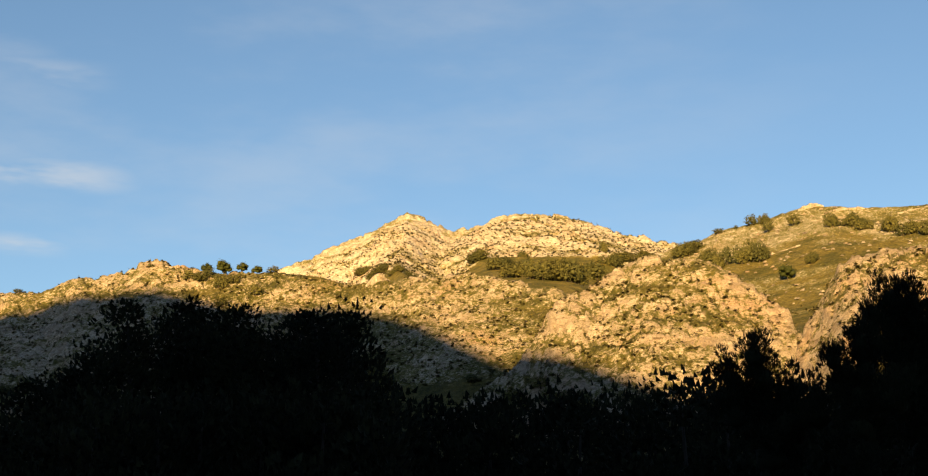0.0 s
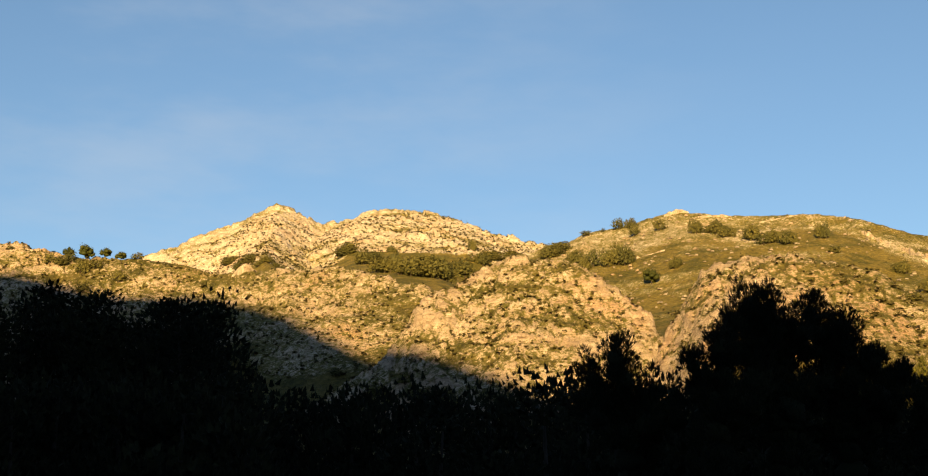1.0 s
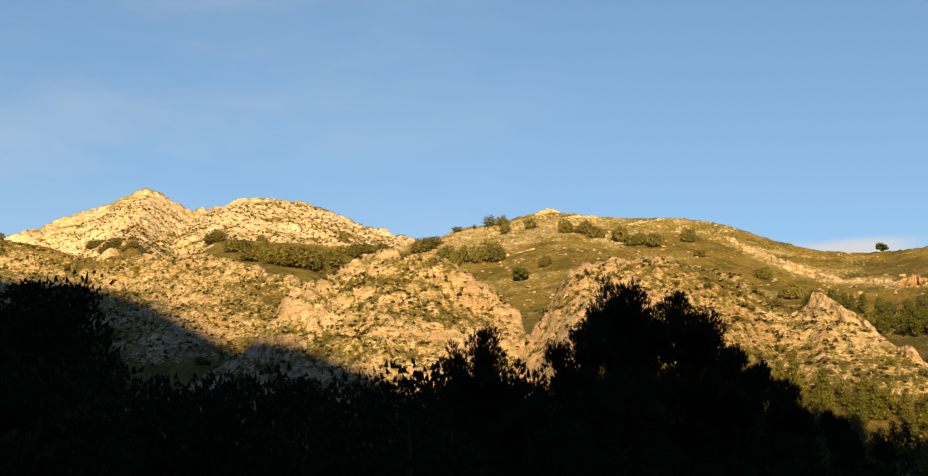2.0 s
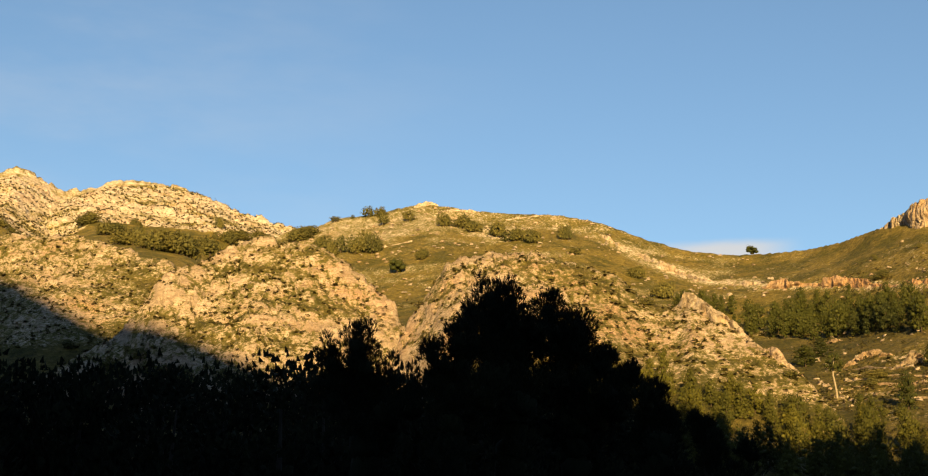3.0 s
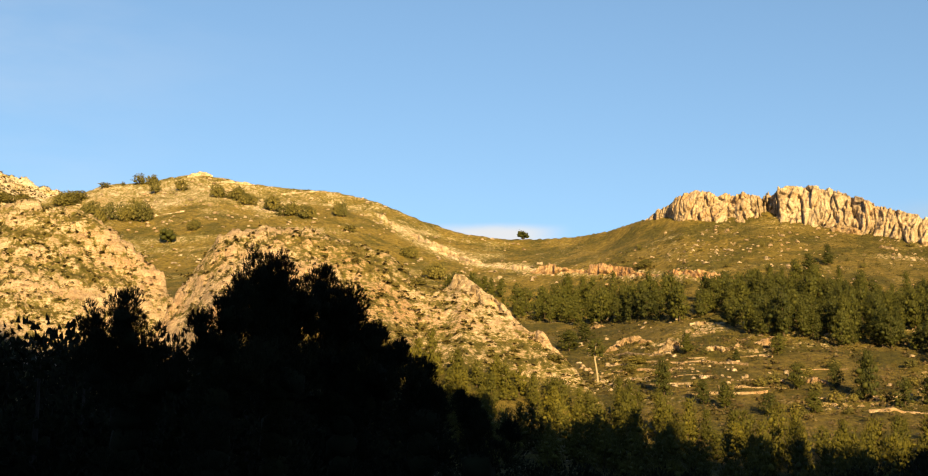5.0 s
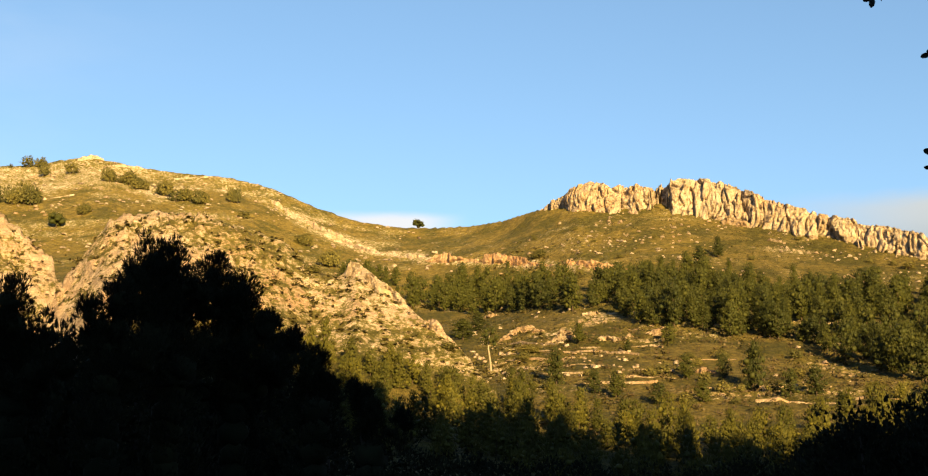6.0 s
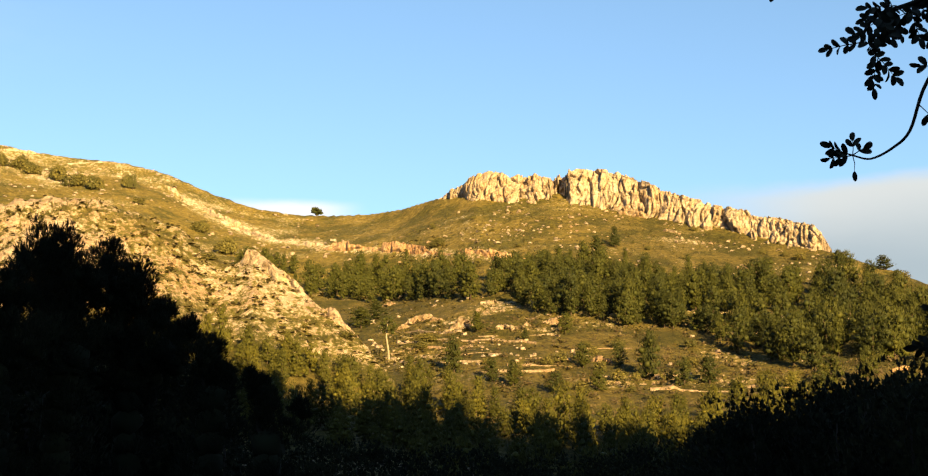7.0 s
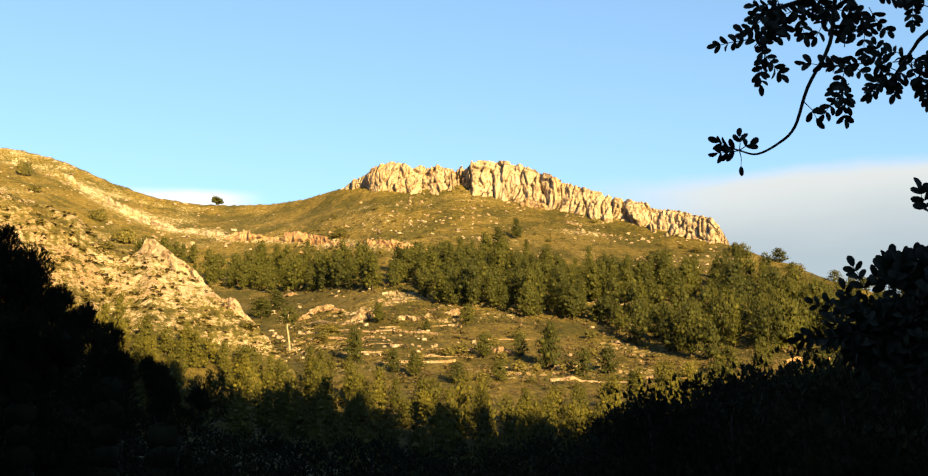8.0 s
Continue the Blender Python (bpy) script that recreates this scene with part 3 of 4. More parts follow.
for az, r, long, high, seed in ((14.3, 498, 9, 1.5, 19), (15.8, 492, 14, 1.0, 23), (18.6, 482, 16, 1.0, 24), (11.3, 470, 8, 1.0, 29), (13.0, 452, 12, 0.9, 31), (-3.6, 330, 6, 2.2, 37), (-12.8, 357, 12, 0.9, 41)):
    half = long / r * 28.6
    crag("rock_outcrop", [(*spot(az + u * half, r)[:2], height(az + u * half, r) - 0.6, height(az + u * half, r) + high * (1 - 0.5 * u * u)) for u in (-1, -0.5, 0, 0.5, 1)], 2.5,
         "weathered limestone outcrop breaking through the hillside", seed, block=2.2, rough=0.6, broken=0.4)
for a0, e0, a1, e1 in ((30.99, 9.66, 33.85, 9.66), (30.99, 9.94, 36.73, 9.92), (34.33, 10.18, 37.70, 10.14), (33.38, 9.43, 35.77, 9.41), (36.25, 9.22, 37.80, 9.20), (30.99, 10.32, 33.37, 10.32),
                       (34.33, 8.72, 37.44, 8.68), (39.35, 8.44, 42.92, 8.35), (41.24, 7.83, 44.31, 7.75), (45.02, 7.87, 47.12, 7.79), (32.42, 9.10, 34.81, 9.09), (38.17, 9.59, 40.57, 9.54),
                       (35.53, 8.94, 38.16, 8.91), (45.94, 7.51, 47.57, 7.45), (47.12, 7.68, 48.50, 7.62)):
    k = max(4, int((a1 - a0) / 0.35))
    crag("terrace_wall", wall_on_slope([(a0 + (a1 - a0) * u, e0 + (e1 - e0) * u, 0.29 + 0.08 * math.sin(9 * u + a0)) for u in np.linspace(0, 1, k)], rise=1, level=True), 0.6,
         "low dry-stone terrace wall on the slope", int(a0 * 100 + e0), step=0.16, block=0.6, sink=0.6, rough=0.5, category="stone wall", mat=DRY_STONE, broken=0.75, pillar=1.5, foot=0.1)


crag("earth_bank", wall_on_slope([(50.6 + 0.4 * k, 8.3, 0.5 + 0.25 * (k % 2)) for k in range(6)], rise=1, level=True), 1.2,
     "low orange earth bank beside a track", 91, block=1.5, sink=0.8, rough=0.3, category="earth bank", mat=ORANGE_ROCK)


rng = np.random.RandomState(12)
for k, (az, r, h, w) in enumerate([(33.49, 252, 3.2, 3.2), (33.90, 252, 1.8, 2.0), (31.94, 274, 2.0, 2.8), (35.50, 247, 1.4, 2.3), (36.10, 249, 1.2, 2.6), (39.36, 222, 1.3, 1.7), (45.12, 330, 2.0, 1.3), (43.40, 262, 1.3, 1.5), (43.90, 260, 1.5, 1.4),
                                   (40.60, 375, 3.1, 2.6), (41.10, 373, 2.2, 2.2), (42.28, 360, 1.5, 1.9), (34.82, 278, 1.3, 1.7), (30.26, 294, 2.4, 1.4), (50.70, 321, 1.4, 1.1), (51.71, 318, 2.3, 1.9), (30.73, 308, 1.3, 1.9),
                                   (45.82, 191, 0.7, 1.6), (46.43, 202, 0.8, 1.4), (32.60, 269, 1.5, 1.9), (31.30, 270, 1.4, 1.3), (36.80, 255, 1.3, 1.9), (37.30, 252, 1.0, 1.7)]):
    half = w / r * 57.3
    tagged(crag("limestone_outcrop", [(*spot(az + u * half, r + rng.uniform(-0.5, 0.5))[:2], height(az + u * half, r) - 0.5, height(az + u * half, r) + 0.8 * h * q) for u, q in ((-1, 0.25), (-0.55, 0.8), (-0.1, 1.0), (0.4, 0.7), (0.8, 0.5), (1, 0.2))],
                0.5 * w, "weathered cream limestone outcrop on the slope", 600 + k, step=0.2, block=1.9, sink=1.0, rough=1.3, foot=0.15, pillar=0.8, broken=0.5, mat=DRY_STONE), group="outcrops on the slope")


# ---- trees ----
def blades(rng, centre, radius, count, length, width, up=0.5, stretch=0.0):
    """Thin leaf diamonds springing from a clump, which may be drawn out upwards."""
    d = rng.normal(size=(count, 3))
    d /= np.linalg.norm(d, axis=1)[:, None]
    root = centre + rng.normal(size=(count, 3)) * radius * 0.42
    root[:, 2] += stretch * rng.uniform(0, 1, count)
    d[:, 2] += up
    d /= np.linalg.norm(d, axis=1)[:, None]
    side = np.cross(d, rng.normal(size=(count, 3)))
    side /= np.linalg.norm(side, axis=1)[:, None]
    ln = length * rng.uniform(0.6, 1.3, (count, 1))
    tip = root + d * ln
    return np.stack((root + side * width, tip, root - side * width), 1).reshape(-1, 3)


def brush(rng, at, way, needles, long, thin, spread=0.45, up=0.5, face=None):
    """Tufts of needles: each springs from its point in its own direction, turned up, and lies flat to the face given."""
    n = len(at) * needles
    root = np.repeat(at, needles, 0)
    d = np.repeat(way, needles, 0) + rng.normal(size=(n, 3)) * spread + np.array((0, 0, up))
    d /= np.linalg.norm(d, axis=1)[:, None]
    side = np.cross(d, rng.normal(size=(n, 3)) if face is None else np.repeat(face, needles, 0) + rng.normal(size=(n, 3)) * 0.28)
    side *= thin / (np.linalg.norm(side, axis=1)[:, None] + 1e-6)
    ln = long * rng.uniform(0.55, 1.25, (n, 1))
    root = root + d * ln * rng.uniform(-0.3, 0.2, (n, 1))
    return np.stack((root + side, root + d * ln, root - side), 1).reshape(-1, 3)


def clump(rng, centre, radius, tufts, needles, long, thin, full=False, flat=0.8, up=0.5, spread=0.45, heart=None):
    """One bough's head of foliage, thicker above than below; full fills its inside too; heart: the middle of the crown that it belongs to."""
    w = rng.normal(size=(tufts, 3))
    w /= np.linalg.norm(w, axis=1)[:, None]
    w[:, 2] = np.where(w[:, 2] < -0.35, -w[:, 2], w[:, 2])
    depth = rng.uniform(0.05, 1.0, (tufts, 1)) ** 0.45 if full else rng.uniform(0.7, 1.05, (tufts, 1))
    at = centre + w * depth * radius * np.array((1, 1, flat))
    face = None
    if heart is not None:
        face = at - heart
        face = 0.8 * w + 0.8 * face / (np.linalg.norm(face, axis=1)[:, None] + 1e-6)
    return brush(rng, at, w * 0.7, needles, long, thin, spread, up, face)


def lump(rng, centre, radius):
    """The dense inside of a head of foliage: a small uneven ball, as vertices and triangles."""
    th = np.arange(6) * math.pi / 3 + rng.uniform(0, 6.28)
    low, high = np.stack((0.85 * np.cos(th), 0.85 * np.sin(th), 0 * th - 0.35), -1), np.stack((0.8 * np.cos(th + 0.5), 0.8 * np.sin(th + 0.5), 0 * th + 0.45), -1)
    p = np.concatenate((low, high, ((0, 0, -0.9), (0, 0, 1.0))))
    p = centre + (p + rng.normal(size=p.shape) * 0.13) * radius
    return p, LUMP_FACES


LUMP_FACES = np.array([f for k in range(6) for f in ((k, (k + 1) % 6, 6 + k), ((k + 1) % 6, 6 + (k + 1) % 6, 6 + k), (12, (k + 1) % 6, k), (13, 6 + k, 6 + (k + 1) % 6))])


def foliage_mesh(name, tufts, lumps, mat):
    """Loose tufts over smooth dense lumps, as one mesh."""
    lv = np.concatenate(tufts)
    return mesh_of(name, *joined([(lv, np.arange(len(lv)).reshape(-1, 3))] + lumps), mat, True)


def tube(points, radii, sides=6):
    """Vertices and quads of a bent tapering stem."""
    pts = np.array(points, float)
    ring = np.linspace(0, 2 * np.pi, sides, endpoint=False)
    v = []
    for k, (p, r) in enumerate(zip(pts, radii)):
        d = pts[min(k + 1, len(pts) - 1)] - pts[max(k - 1, 0)]
        d /= np.linalg.norm(d)
        a = np.cross(d, (0.3, 1, 0.2))
        a /= np.linalg.norm(a)
        b = np.cross(d, a)
        v.append(p + r * (np.cos(ring)[:, None] * a + np.sin(ring)[:, None] * b))
    return np.concatenate(v), grid_faces(len(pts), sides, True)


def joined(pieces):
    vs, fs, o = [], [], 0
    for v, f in pieces:
        vs.append(v)
        fs.append(f + o)
        o += len(v)
    return np.concatenate(vs), np.concatenate(fs)


TOPS = {}


def make_pine(name, seed, high, wide, limbs, leaf, bark, label, clear=0.15, shape="round", head=0.5, tufts=11, needles=3, long=0.45, thin=0.05, apart=False, inner=0.85, category="tree"):
    """A pine of clumped foliage: limbs go round the stem, each with heads of needles at its end and half way."""
    rng = np.random.RandomState(seed)
    bend = rng.normal(size=2) * high * 0.03
    trunk_at = lambda h: np.array((bend[0] * (h / high) ** 2, bend[1] * (h / high) ** 2, h))
    stem = tube([trunk_at(h) - np.array((0, 0, 0.5 if h == 0 else 0)) for h in np.linspace(0, high * 0.94, 7)], np.linspace(high * 0.014 + 0.04, 0.02, 7), 5)
    wood, leaves, dense = [], [], []

    def profile(g):
        if shape == "cone":
            return (1 - g) ** 0.75 * 0.95 + 0.10
        if shape == "full":
            return (0.80 + 0.16 * math.sin(9 * g + seed)) * math.sqrt(1.02 - (max(0.0, g - 0.80) / 0.20) ** 2)
        if shape == "oval":
            return 0.18 + 0.82 * math.sin(math.pi * (0.16 + 0.80 * g)) ** 0.85
        if shape == "flat":
            return 0.6 + 0.4 * math.sin(math.pi * g)
        return 0.30 + 0.70 * math.sin(math.pi * (0.22 + 0.68 * g)) ** 0.8

    for k in range(limbs):
        g = (k + rng.uniform(0.1, 0.9)) / limbs
        h = high * (clear + (0.90 - clear) * g)
        ln = max(0.0, wide * profile(g) * rng.uniform(0.7, 1.12) - head * 0.55)
        th = k * 2.4 + rng.uniform(-0.5, 0.5)
        rise = (rng.uniform(0.05, 0.45) + 0.35 * g) * (0.3 if shape == "flat" else 1.0)
        d = np.array((math.cos(th), math.sin(th), rise))
        a = trunk_at(max(0.02, h - rise * ln))
        wood.append(tube([a, a + d * ln * 0.9], (high * 0.004 + 0.015, 0.010), 3))
        for u in ((1.0, 0.45) if ln > 0.9 * head else (1.0,)):
            c = a + d * ln * u + rng.normal(size=3) * 0.12 * head
            rad = head * rng.uniform(0.7, 1.2) * (1.0 if u == 1 else 0.9)
            heart = trunk_at(min(high * 0.8, max(high * (clear + 0.12), c[2] - 0.3 * wide)))
            leaves.append(clump(rng, c, rad, tufts, needles, long, thin, apart, 1.35, 1.0, 0.26, heart))
            if inner:
                dense.append(lump(rng, c, rad * inner))
    leaves.append(clump(rng, trunk_at(high * 0.93), head * 0.6, tufts, needles, long, thin, apart, 1.3, heart=trunk_at(high * 0.8)))
    tree = tagged(new(name), label, category)
    if apart:
        part("trunk", mesh_of("trunk", *stem, bark, True), tree)
        for w in wood:
            part("limb", mesh_of("limb", *w, bark, True), tree)
    else:
        part("trunk", mesh_of("trunk", *stem, bark, True), tree)
    part("crown", foliage_mesh("crown", leaves, dense, leaf), tree)
    lv = np.concatenate(leaves)
    TOPS[tree.name] = float(np.sort(lv[:, 2])[-len(lv) // 200 - 4])
    return tree


def make_shrub(name, seed, leaf, label, heads=15, tufts=22, long=0.20, thin=0.042, category="shrub"):
    """A dense rounded bush two metres high and one metre in radius."""
    rng = np.random.RandomState(seed)
    leaves, dense = [], []
    for k in range(heads):
        g = (k + 0.5) / heads
        th, up = k * 2.4 + rng.uniform(-0.4, 0.4), 1 - 1.75 * g
        w = np.array((math.cos(th) * math.sqrt(max(0.05, 1 - up * up)), math.sin(th) * math.sqrt(max(0.05, 1 - up * up)), up))
        c = np.array((0, 0, 0.70)) + w * np.array((0.68, 0.68, 0.80)) * rng.uniform(0.70, 1.08)
        rad = rng.uniform(0.24, 0.42)
        leaves.append(clump(rng, c, rad, tufts, 2, long, thin, flat=0.9, up=0.15, spread=0.7, heart=np.array((0, 0, 0.6))))
        dense.append(lump(rng, c * 0.92, rad * 0.52))
    bush = tagged(new(name), label, category)
    part("stem", mesh_of("stem", *tube([(0, 0, -0.3), (0.02, 0, 0.4), (0, 0.02, 1.1)], (0.07, 0.06, 0.03), 5), BARK, True), bush)
    part("foliage", foliage_mesh("foliage", leaves, dense, leaf), bush)
    TOPS[bush.name] = 1.0
    return bush


def planter(kinds):
    """Puts down the kinds given, each original first and then copies."""
    used = set()

    def put(k, az, r, turn, size=(1, 1, 1), dz=-0.15):
        m = Matrix.Translation(spot(az, r, dz)) @ Matrix.Rotation(turn, 4, "Z")
        ob = kinds[k] if k not in used else copy_thing(kinds[k], m)
        used.add(k)
        ob.matrix_world = m
        ob.scale = size
        return ob
    return put


taken = []


def room(p, gap):
    for q in taken:
        if (q[0] - p[0]) ** 2 + (q[1] - p[1]) ** 2 < gap * gap:
            return False
    taken.append(p)
    return True


def between(az, line):
    return float(np.interp(az, *np.array(line).T))


# the plantation across the slope
FOREST = [make_pine("pine_tree", 100 + k, h, w, n, PINE, BARK, "olive-green pine in the hillside plantation", c, s, 0.74, 30, 2, 0.38, 0.056, inner=0.50)
          for k, (h, w, n, c, s) in enumerate(((6.0, 1.85, 15, 0.10, "round"), (5.4, 2.0, 14, 0.08, "round"), (6.8, 1.8, 17, 0.12, "oval"), (5.0, 1.8, 13, 0.06, "round"), (6.4, 1.7, 16, 0.08, "cone")))]
for ob in FOREST:
    ob["group"] = "hillside pines"
put_forest = planter(FOREST)
F_TOP = [(24.6, 12.8), (25.9, 12.7), (28.3, 12.5), (35.5, 12.4), (37, 12.7), (39.5, 12.6), (41, 12.2), (43.1, 12.0), (46.7, 11.7), (50.2, 11.0), (52.5, 10.2), (57, 9.4)]
F_LOW = [(24.6, 12.4), (27.3, 11.7), (29.5, 11.5), (35.4, 11.65), (36.5, 11.1), (39.4, 10.55), (43.0, 10.1), (45, 9.0), (47.6, 8.4), (52, 8.0), (57, 7.6)]
wood = []
for k in range(5000):
    az = 24.6 + 32.4 * rng.beta(1.2, 1.05)
    r = sight(az, rng.uniform(between(az, F_LOW), between(az, F_TOP)), 255 if az < 31 else 100)
    if r is None or r > 420 or (az < 29.0 and rng.rand() < 0.35):
        continue
    at = np.array(spot(az, r))
    if hash_noise(at / 13.0 + 4.2, 8) > 0.38:
        continue
    if len(wood) < 345 and room(spot(az, r), rng.uniform(2.9, 4.2) + 0.9 * smooth(42, 47, az)):
        q = rng.uniform(0.72, 1.28) * (1.0 + 0.25 * smooth(43, 48, az))
        wood.append((r, az, rng.randint(len(FOREST)), rng.uniform(0, 6.28), (q * rng.uniform(0.95, 1.2), q, q * rng.uniform(0.9, 1.1))))
wood.sort()
for r, az, k, turn, size in wood[:262]:
    put_forest(k, az, r, turn, size)
bits = {"trunk": [], "crown": []}
for r, az, k, turn, size in wood[262:]:
    m = Matrix.Translation(spot(az, r, -0.15)) @ Matrix.Rotation(turn, 4, "Z") @ Matrix.Diagonal((*size, 1))
    for ob in FOREST[k].children:
        co = np.empty(len(ob.data.vertices) * 3, np.float32)
        ob.data.vertices.foreach_get("co", co)
        n = 4 if ob.name.startswith("trunk") else 3
        ix = np.empty(len(ob.data.loops), np.int32)
        ob.data.loops.foreach_get("vertex_index", ix)
        bits["trunk" if n == 4 else "crown"].append((co.reshape(-1, 3) @ np.array(m.to_3x3()).T + np.array(m.translation), ix.reshape(-1, n)))
pine_wood = tagged(new("pine_wood", mesh_of("pine_wood", *joined(bits["crown"]), PINE)), "far rows of olive-green pines below the rock band", "trees", kind="stuff")
tagged(part("trunk", mesh_of("trunk", *joined(bits["trunk"]), BARK), pine_wood), kind="stuff")

# single pines over the terraces
UPPER_PINES = [(29.61, 277, 4.3, 2.8), (30.20, 286, 4.0, 2.3), (33.38, 215, 5.7, 2.0), (40.07, 219, 4.0, 1.2), (41.21, 211, 7.3, 2.5), (45.01, 263, 5.4, 2.2), (41.91, 254, 7.0, 2.6), (46.01, 225, 8.1, 2.3), (46.59, 227, 6.6, 1.9),
                    (34.93, 208, 3.8, 1.3), (39.22, 202, 3.4, 1.4), (34.33, 247, 3.7, 2.0), (36.25, 237, 2.0, 1.0), (43.22, 253, 3.8, 1.6), (35.76, 205, 3.9, 1.5), (37.42, 200, 3.4, 1.3), (44.04, 247, 5.2, 1.7)]
EAST_PINES = [(49.66, 209, 5.2, 1.7), (48.28, 205, 4.3, 2.1), (46.95, 236, 5.5, 2.1), (50.40, 236, 4.8, 2.2), (40.03, 341, 5.4, 2.1), (39.33, 330, 5.4, 2.5), (50.60, 340, 3.8, 2.5), (52.66, 337, 2.8, 1.8), (53.77, 334, 3.3, 2.2), (38.60, 218, 4.1, 1.6), (42.60, 205, 4.1, 1.7), (43.60, 208, 4.5, 1.7), (44.60, 190, 3.7, 1.5), (47.80, 191, 4.2, 1.6), (48.90, 174, 3.6, 1.6), (51.30, 198, 4.1, 1.7), (52.20, 204, 4.4, 1.7), (37.90, 243, 3.7, 1.5)]
for az, r, h, w in UPPER_PINES + EAST_PINES:
    k = rng.randint(len(FOREST))
    taken.append(spot(az, r))
    ob = put_forest(k, az, r, rng.uniform(0, 6.28), (w / 1.9, w / 1.9, h / TOPS[FOREST[k].name]))
    tagged(ob, "single olive-green pine among the terraces", group="single pines")

# young pines below, half in the sun and half in the valley's shade
LOWPINE = [make_pine("young_pine", 200 + k, h, w, n, YOUNG, BARK, "bushy yellow-green young pine on the lower slope", 0.02, s, 0.70, 32, 2, 0.36, 0.050, inner=0.50)
           for k, (h, w, n, s) in enumerate(((5.2, 1.9, 14, "oval"), (4.6, 2.0, 12, "round"), (5.8, 1.7, 15, "cone"), (4.2, 1.9, 11, "round")))]
for ob in LOWPINE:
    ob["group"] = "young pines on the lower slope"
put_low = planter(LOWPINE)
L_TOP = [(21, 9.6), (23, 9.8), (25, 9.8), (27, 9.5), (30, 8.9), (33, 7.8), (35, 7.3), (36, 7.2), (39, 6.8), (42, 6.6), (46, 7.0), (50, 7.0)]
count = 0
for k in range(3000):
    az = rng.uniform(21, 50)
    hi = between(az, L_TOP)
    r = sight(az, hi - 3.4 * rng.rand() ** 1.2 - 0.4, 90)
    if r is not None and count < 215 and room(spot(az, r), 2.4):
        count += 1
        q = rng.uniform(0.7, 1.1)
        put_low(rng.randint(len(LOWPINE)), az, r, rng.uniform(0, 6.28), (q * 1.1, q, q * rng.uniform(0.85, 1.1)))

# bushes and small trees on the far slopes
SMALL = [make_shrub("evergreen_bush", 410 + k, BUSH, "dense green bush on the hillside") for k in range(4)]
for ob in SMALL:
    ob["group"] = "hillside bushes"
put_bush = planter(SMALL)


def grove(az, r, h, w):
    """A clump of bushes grown together, or a single small one."""
    n = 1 if w < 2.4 else 4 if w < 4.2 else 6
    tall = h * (0.60 if r > 550 else 0.52)
    for k in range(n):
        u, v = (0, 0) if n == 1 else (rng.uniform(-0.62, 0.62), rng.uniform(-0.5, 0.5))
        q = w * 1.32 * (1.0 if n == 1 else rng.uniform(0.42, 0.68))
        put_bush(rng.randint(4), az + u * w / r * 57.3, r + v * w, rng.uniform(0, 6.28), (q, q, tall * (1.0 if n == 1 else rng.uniform(0.6, 1.0))))


LEFT_BUSHES = [(-10.69, 349, 3.6, 2.7), (-10.08, 345, 5.1, 2.4), (-8.59, 338, 3.6, 2.0), (-9.95, 337, 3.1, 2.0), (-11.29, 350, 2.9, 1.6), (-12.83, 358, 1.2, 1.0), (-9.50, 345, 2.9, 1.9), (-17.92, 378, 1.4, 1.4), (-7.89, 345, 1.9, 1.6)]
MASSIF_BUSHES = [(-4.29, 720, 4.9, 6.1), (-3.56, 668, 5.0, 6.1), (-2.87, 600, 3.4, 3.7), (-2.09, 590, 4.2, 5.1), (-1.40, 686, 4.0, 4.3), (0.67, 732, 6.1, 7.6), (1.41, 656, 7.6, 7.6), (2.21, 584, 8.7, 6.8), (2.94, 560, 9.0, 6.8),
                    (3.80, 566, 10.5, 7.7), (4.65, 596, 9.9, 6.9), (5.39, 680, 9.6, 7.0), (6.01, 724, 7.2, 6.0), (6.75, 742, 6.2, 7.7), (7.49, 773, 4.5, 6.4), (2.48, 734, 5.5, 3.3), (5.75, 755, 6.9, 2.8)]
RIDGE_BUSHES = [(9.29, 506, 5.4, 5.2),
                    (9.13, 500, 6.3, 4.8), (10.08, 474, 7.1, 3.9), (10.61, 456, 7.6, 3.4), (11.52, 451, 8.6, 3.7), (12.11, 448, 8.5, 3.3), (14.31, 424, 4.9, 2.8), (10.54, 507, 2.5, 2.3), (11.25, 507, 1.7, 0.7), (11.89, 504, 5.0, 2.3),
                    (12.36, 502, 4.2, 2.5), (12.53, 488, 6.1, 2.0), (13.58, 483, 4.8, 2.2)]
SLOPE_BUSHES = [(15.00, 470, 5.8, 2.9), (15.64, 469, 5.8, 3.5), (16.33, 462, 5.4, 3.1), (17.15, 456, 6.4, 3.8), (17.96, 448, 7.4, 4.1), (18.80, 443, 5.9, 3.1), (20.05, 446, 6.7, 2.6), (20.53, 426, 2.8, 2.1),
                    (22.95, 416, 5.2, 3.1), (24.13, 393, 6.2, 3.3), (32.76, 364, 2.6, 2.7), (48.93, 343, 2.8, 2.1), (51.20, 336, 2.8, 2.1), (53.33, 335, 2.2, 1.5), (47.40, 343, 2.3, 1.7), (32.30, 245, 2.0, 1.9),
                    (23.3, 231, 1.6, 1.5), (29.0, 213, 1.4, 1.3), (22.6, 196, 2.6, 2.2), (23.6, 192, 2.2, 2.0)]
for az, r, h, w in LEFT_BUSHES + MASSIF_BUSHES + RIDGE_BUSHES + SLOPE_BUSHES:
    grove(az, r, h, w)
for k in range(44):
    az = rng.uniform(31, 53)
    r = sight(az, rng.uniform(7.4 if az > 38 else 8.4, 10.4 if az < 40 else 9.6))
    w = rng.uniform(0.7, 1.7)
    if r and r < 320:
        tagged(put_bush(rng.randint(4), az, r, rng.uniform(0, 6.28), (w, w, w * rng.uniform(0.5, 0.8))), "olive-green bush among the old terraces")
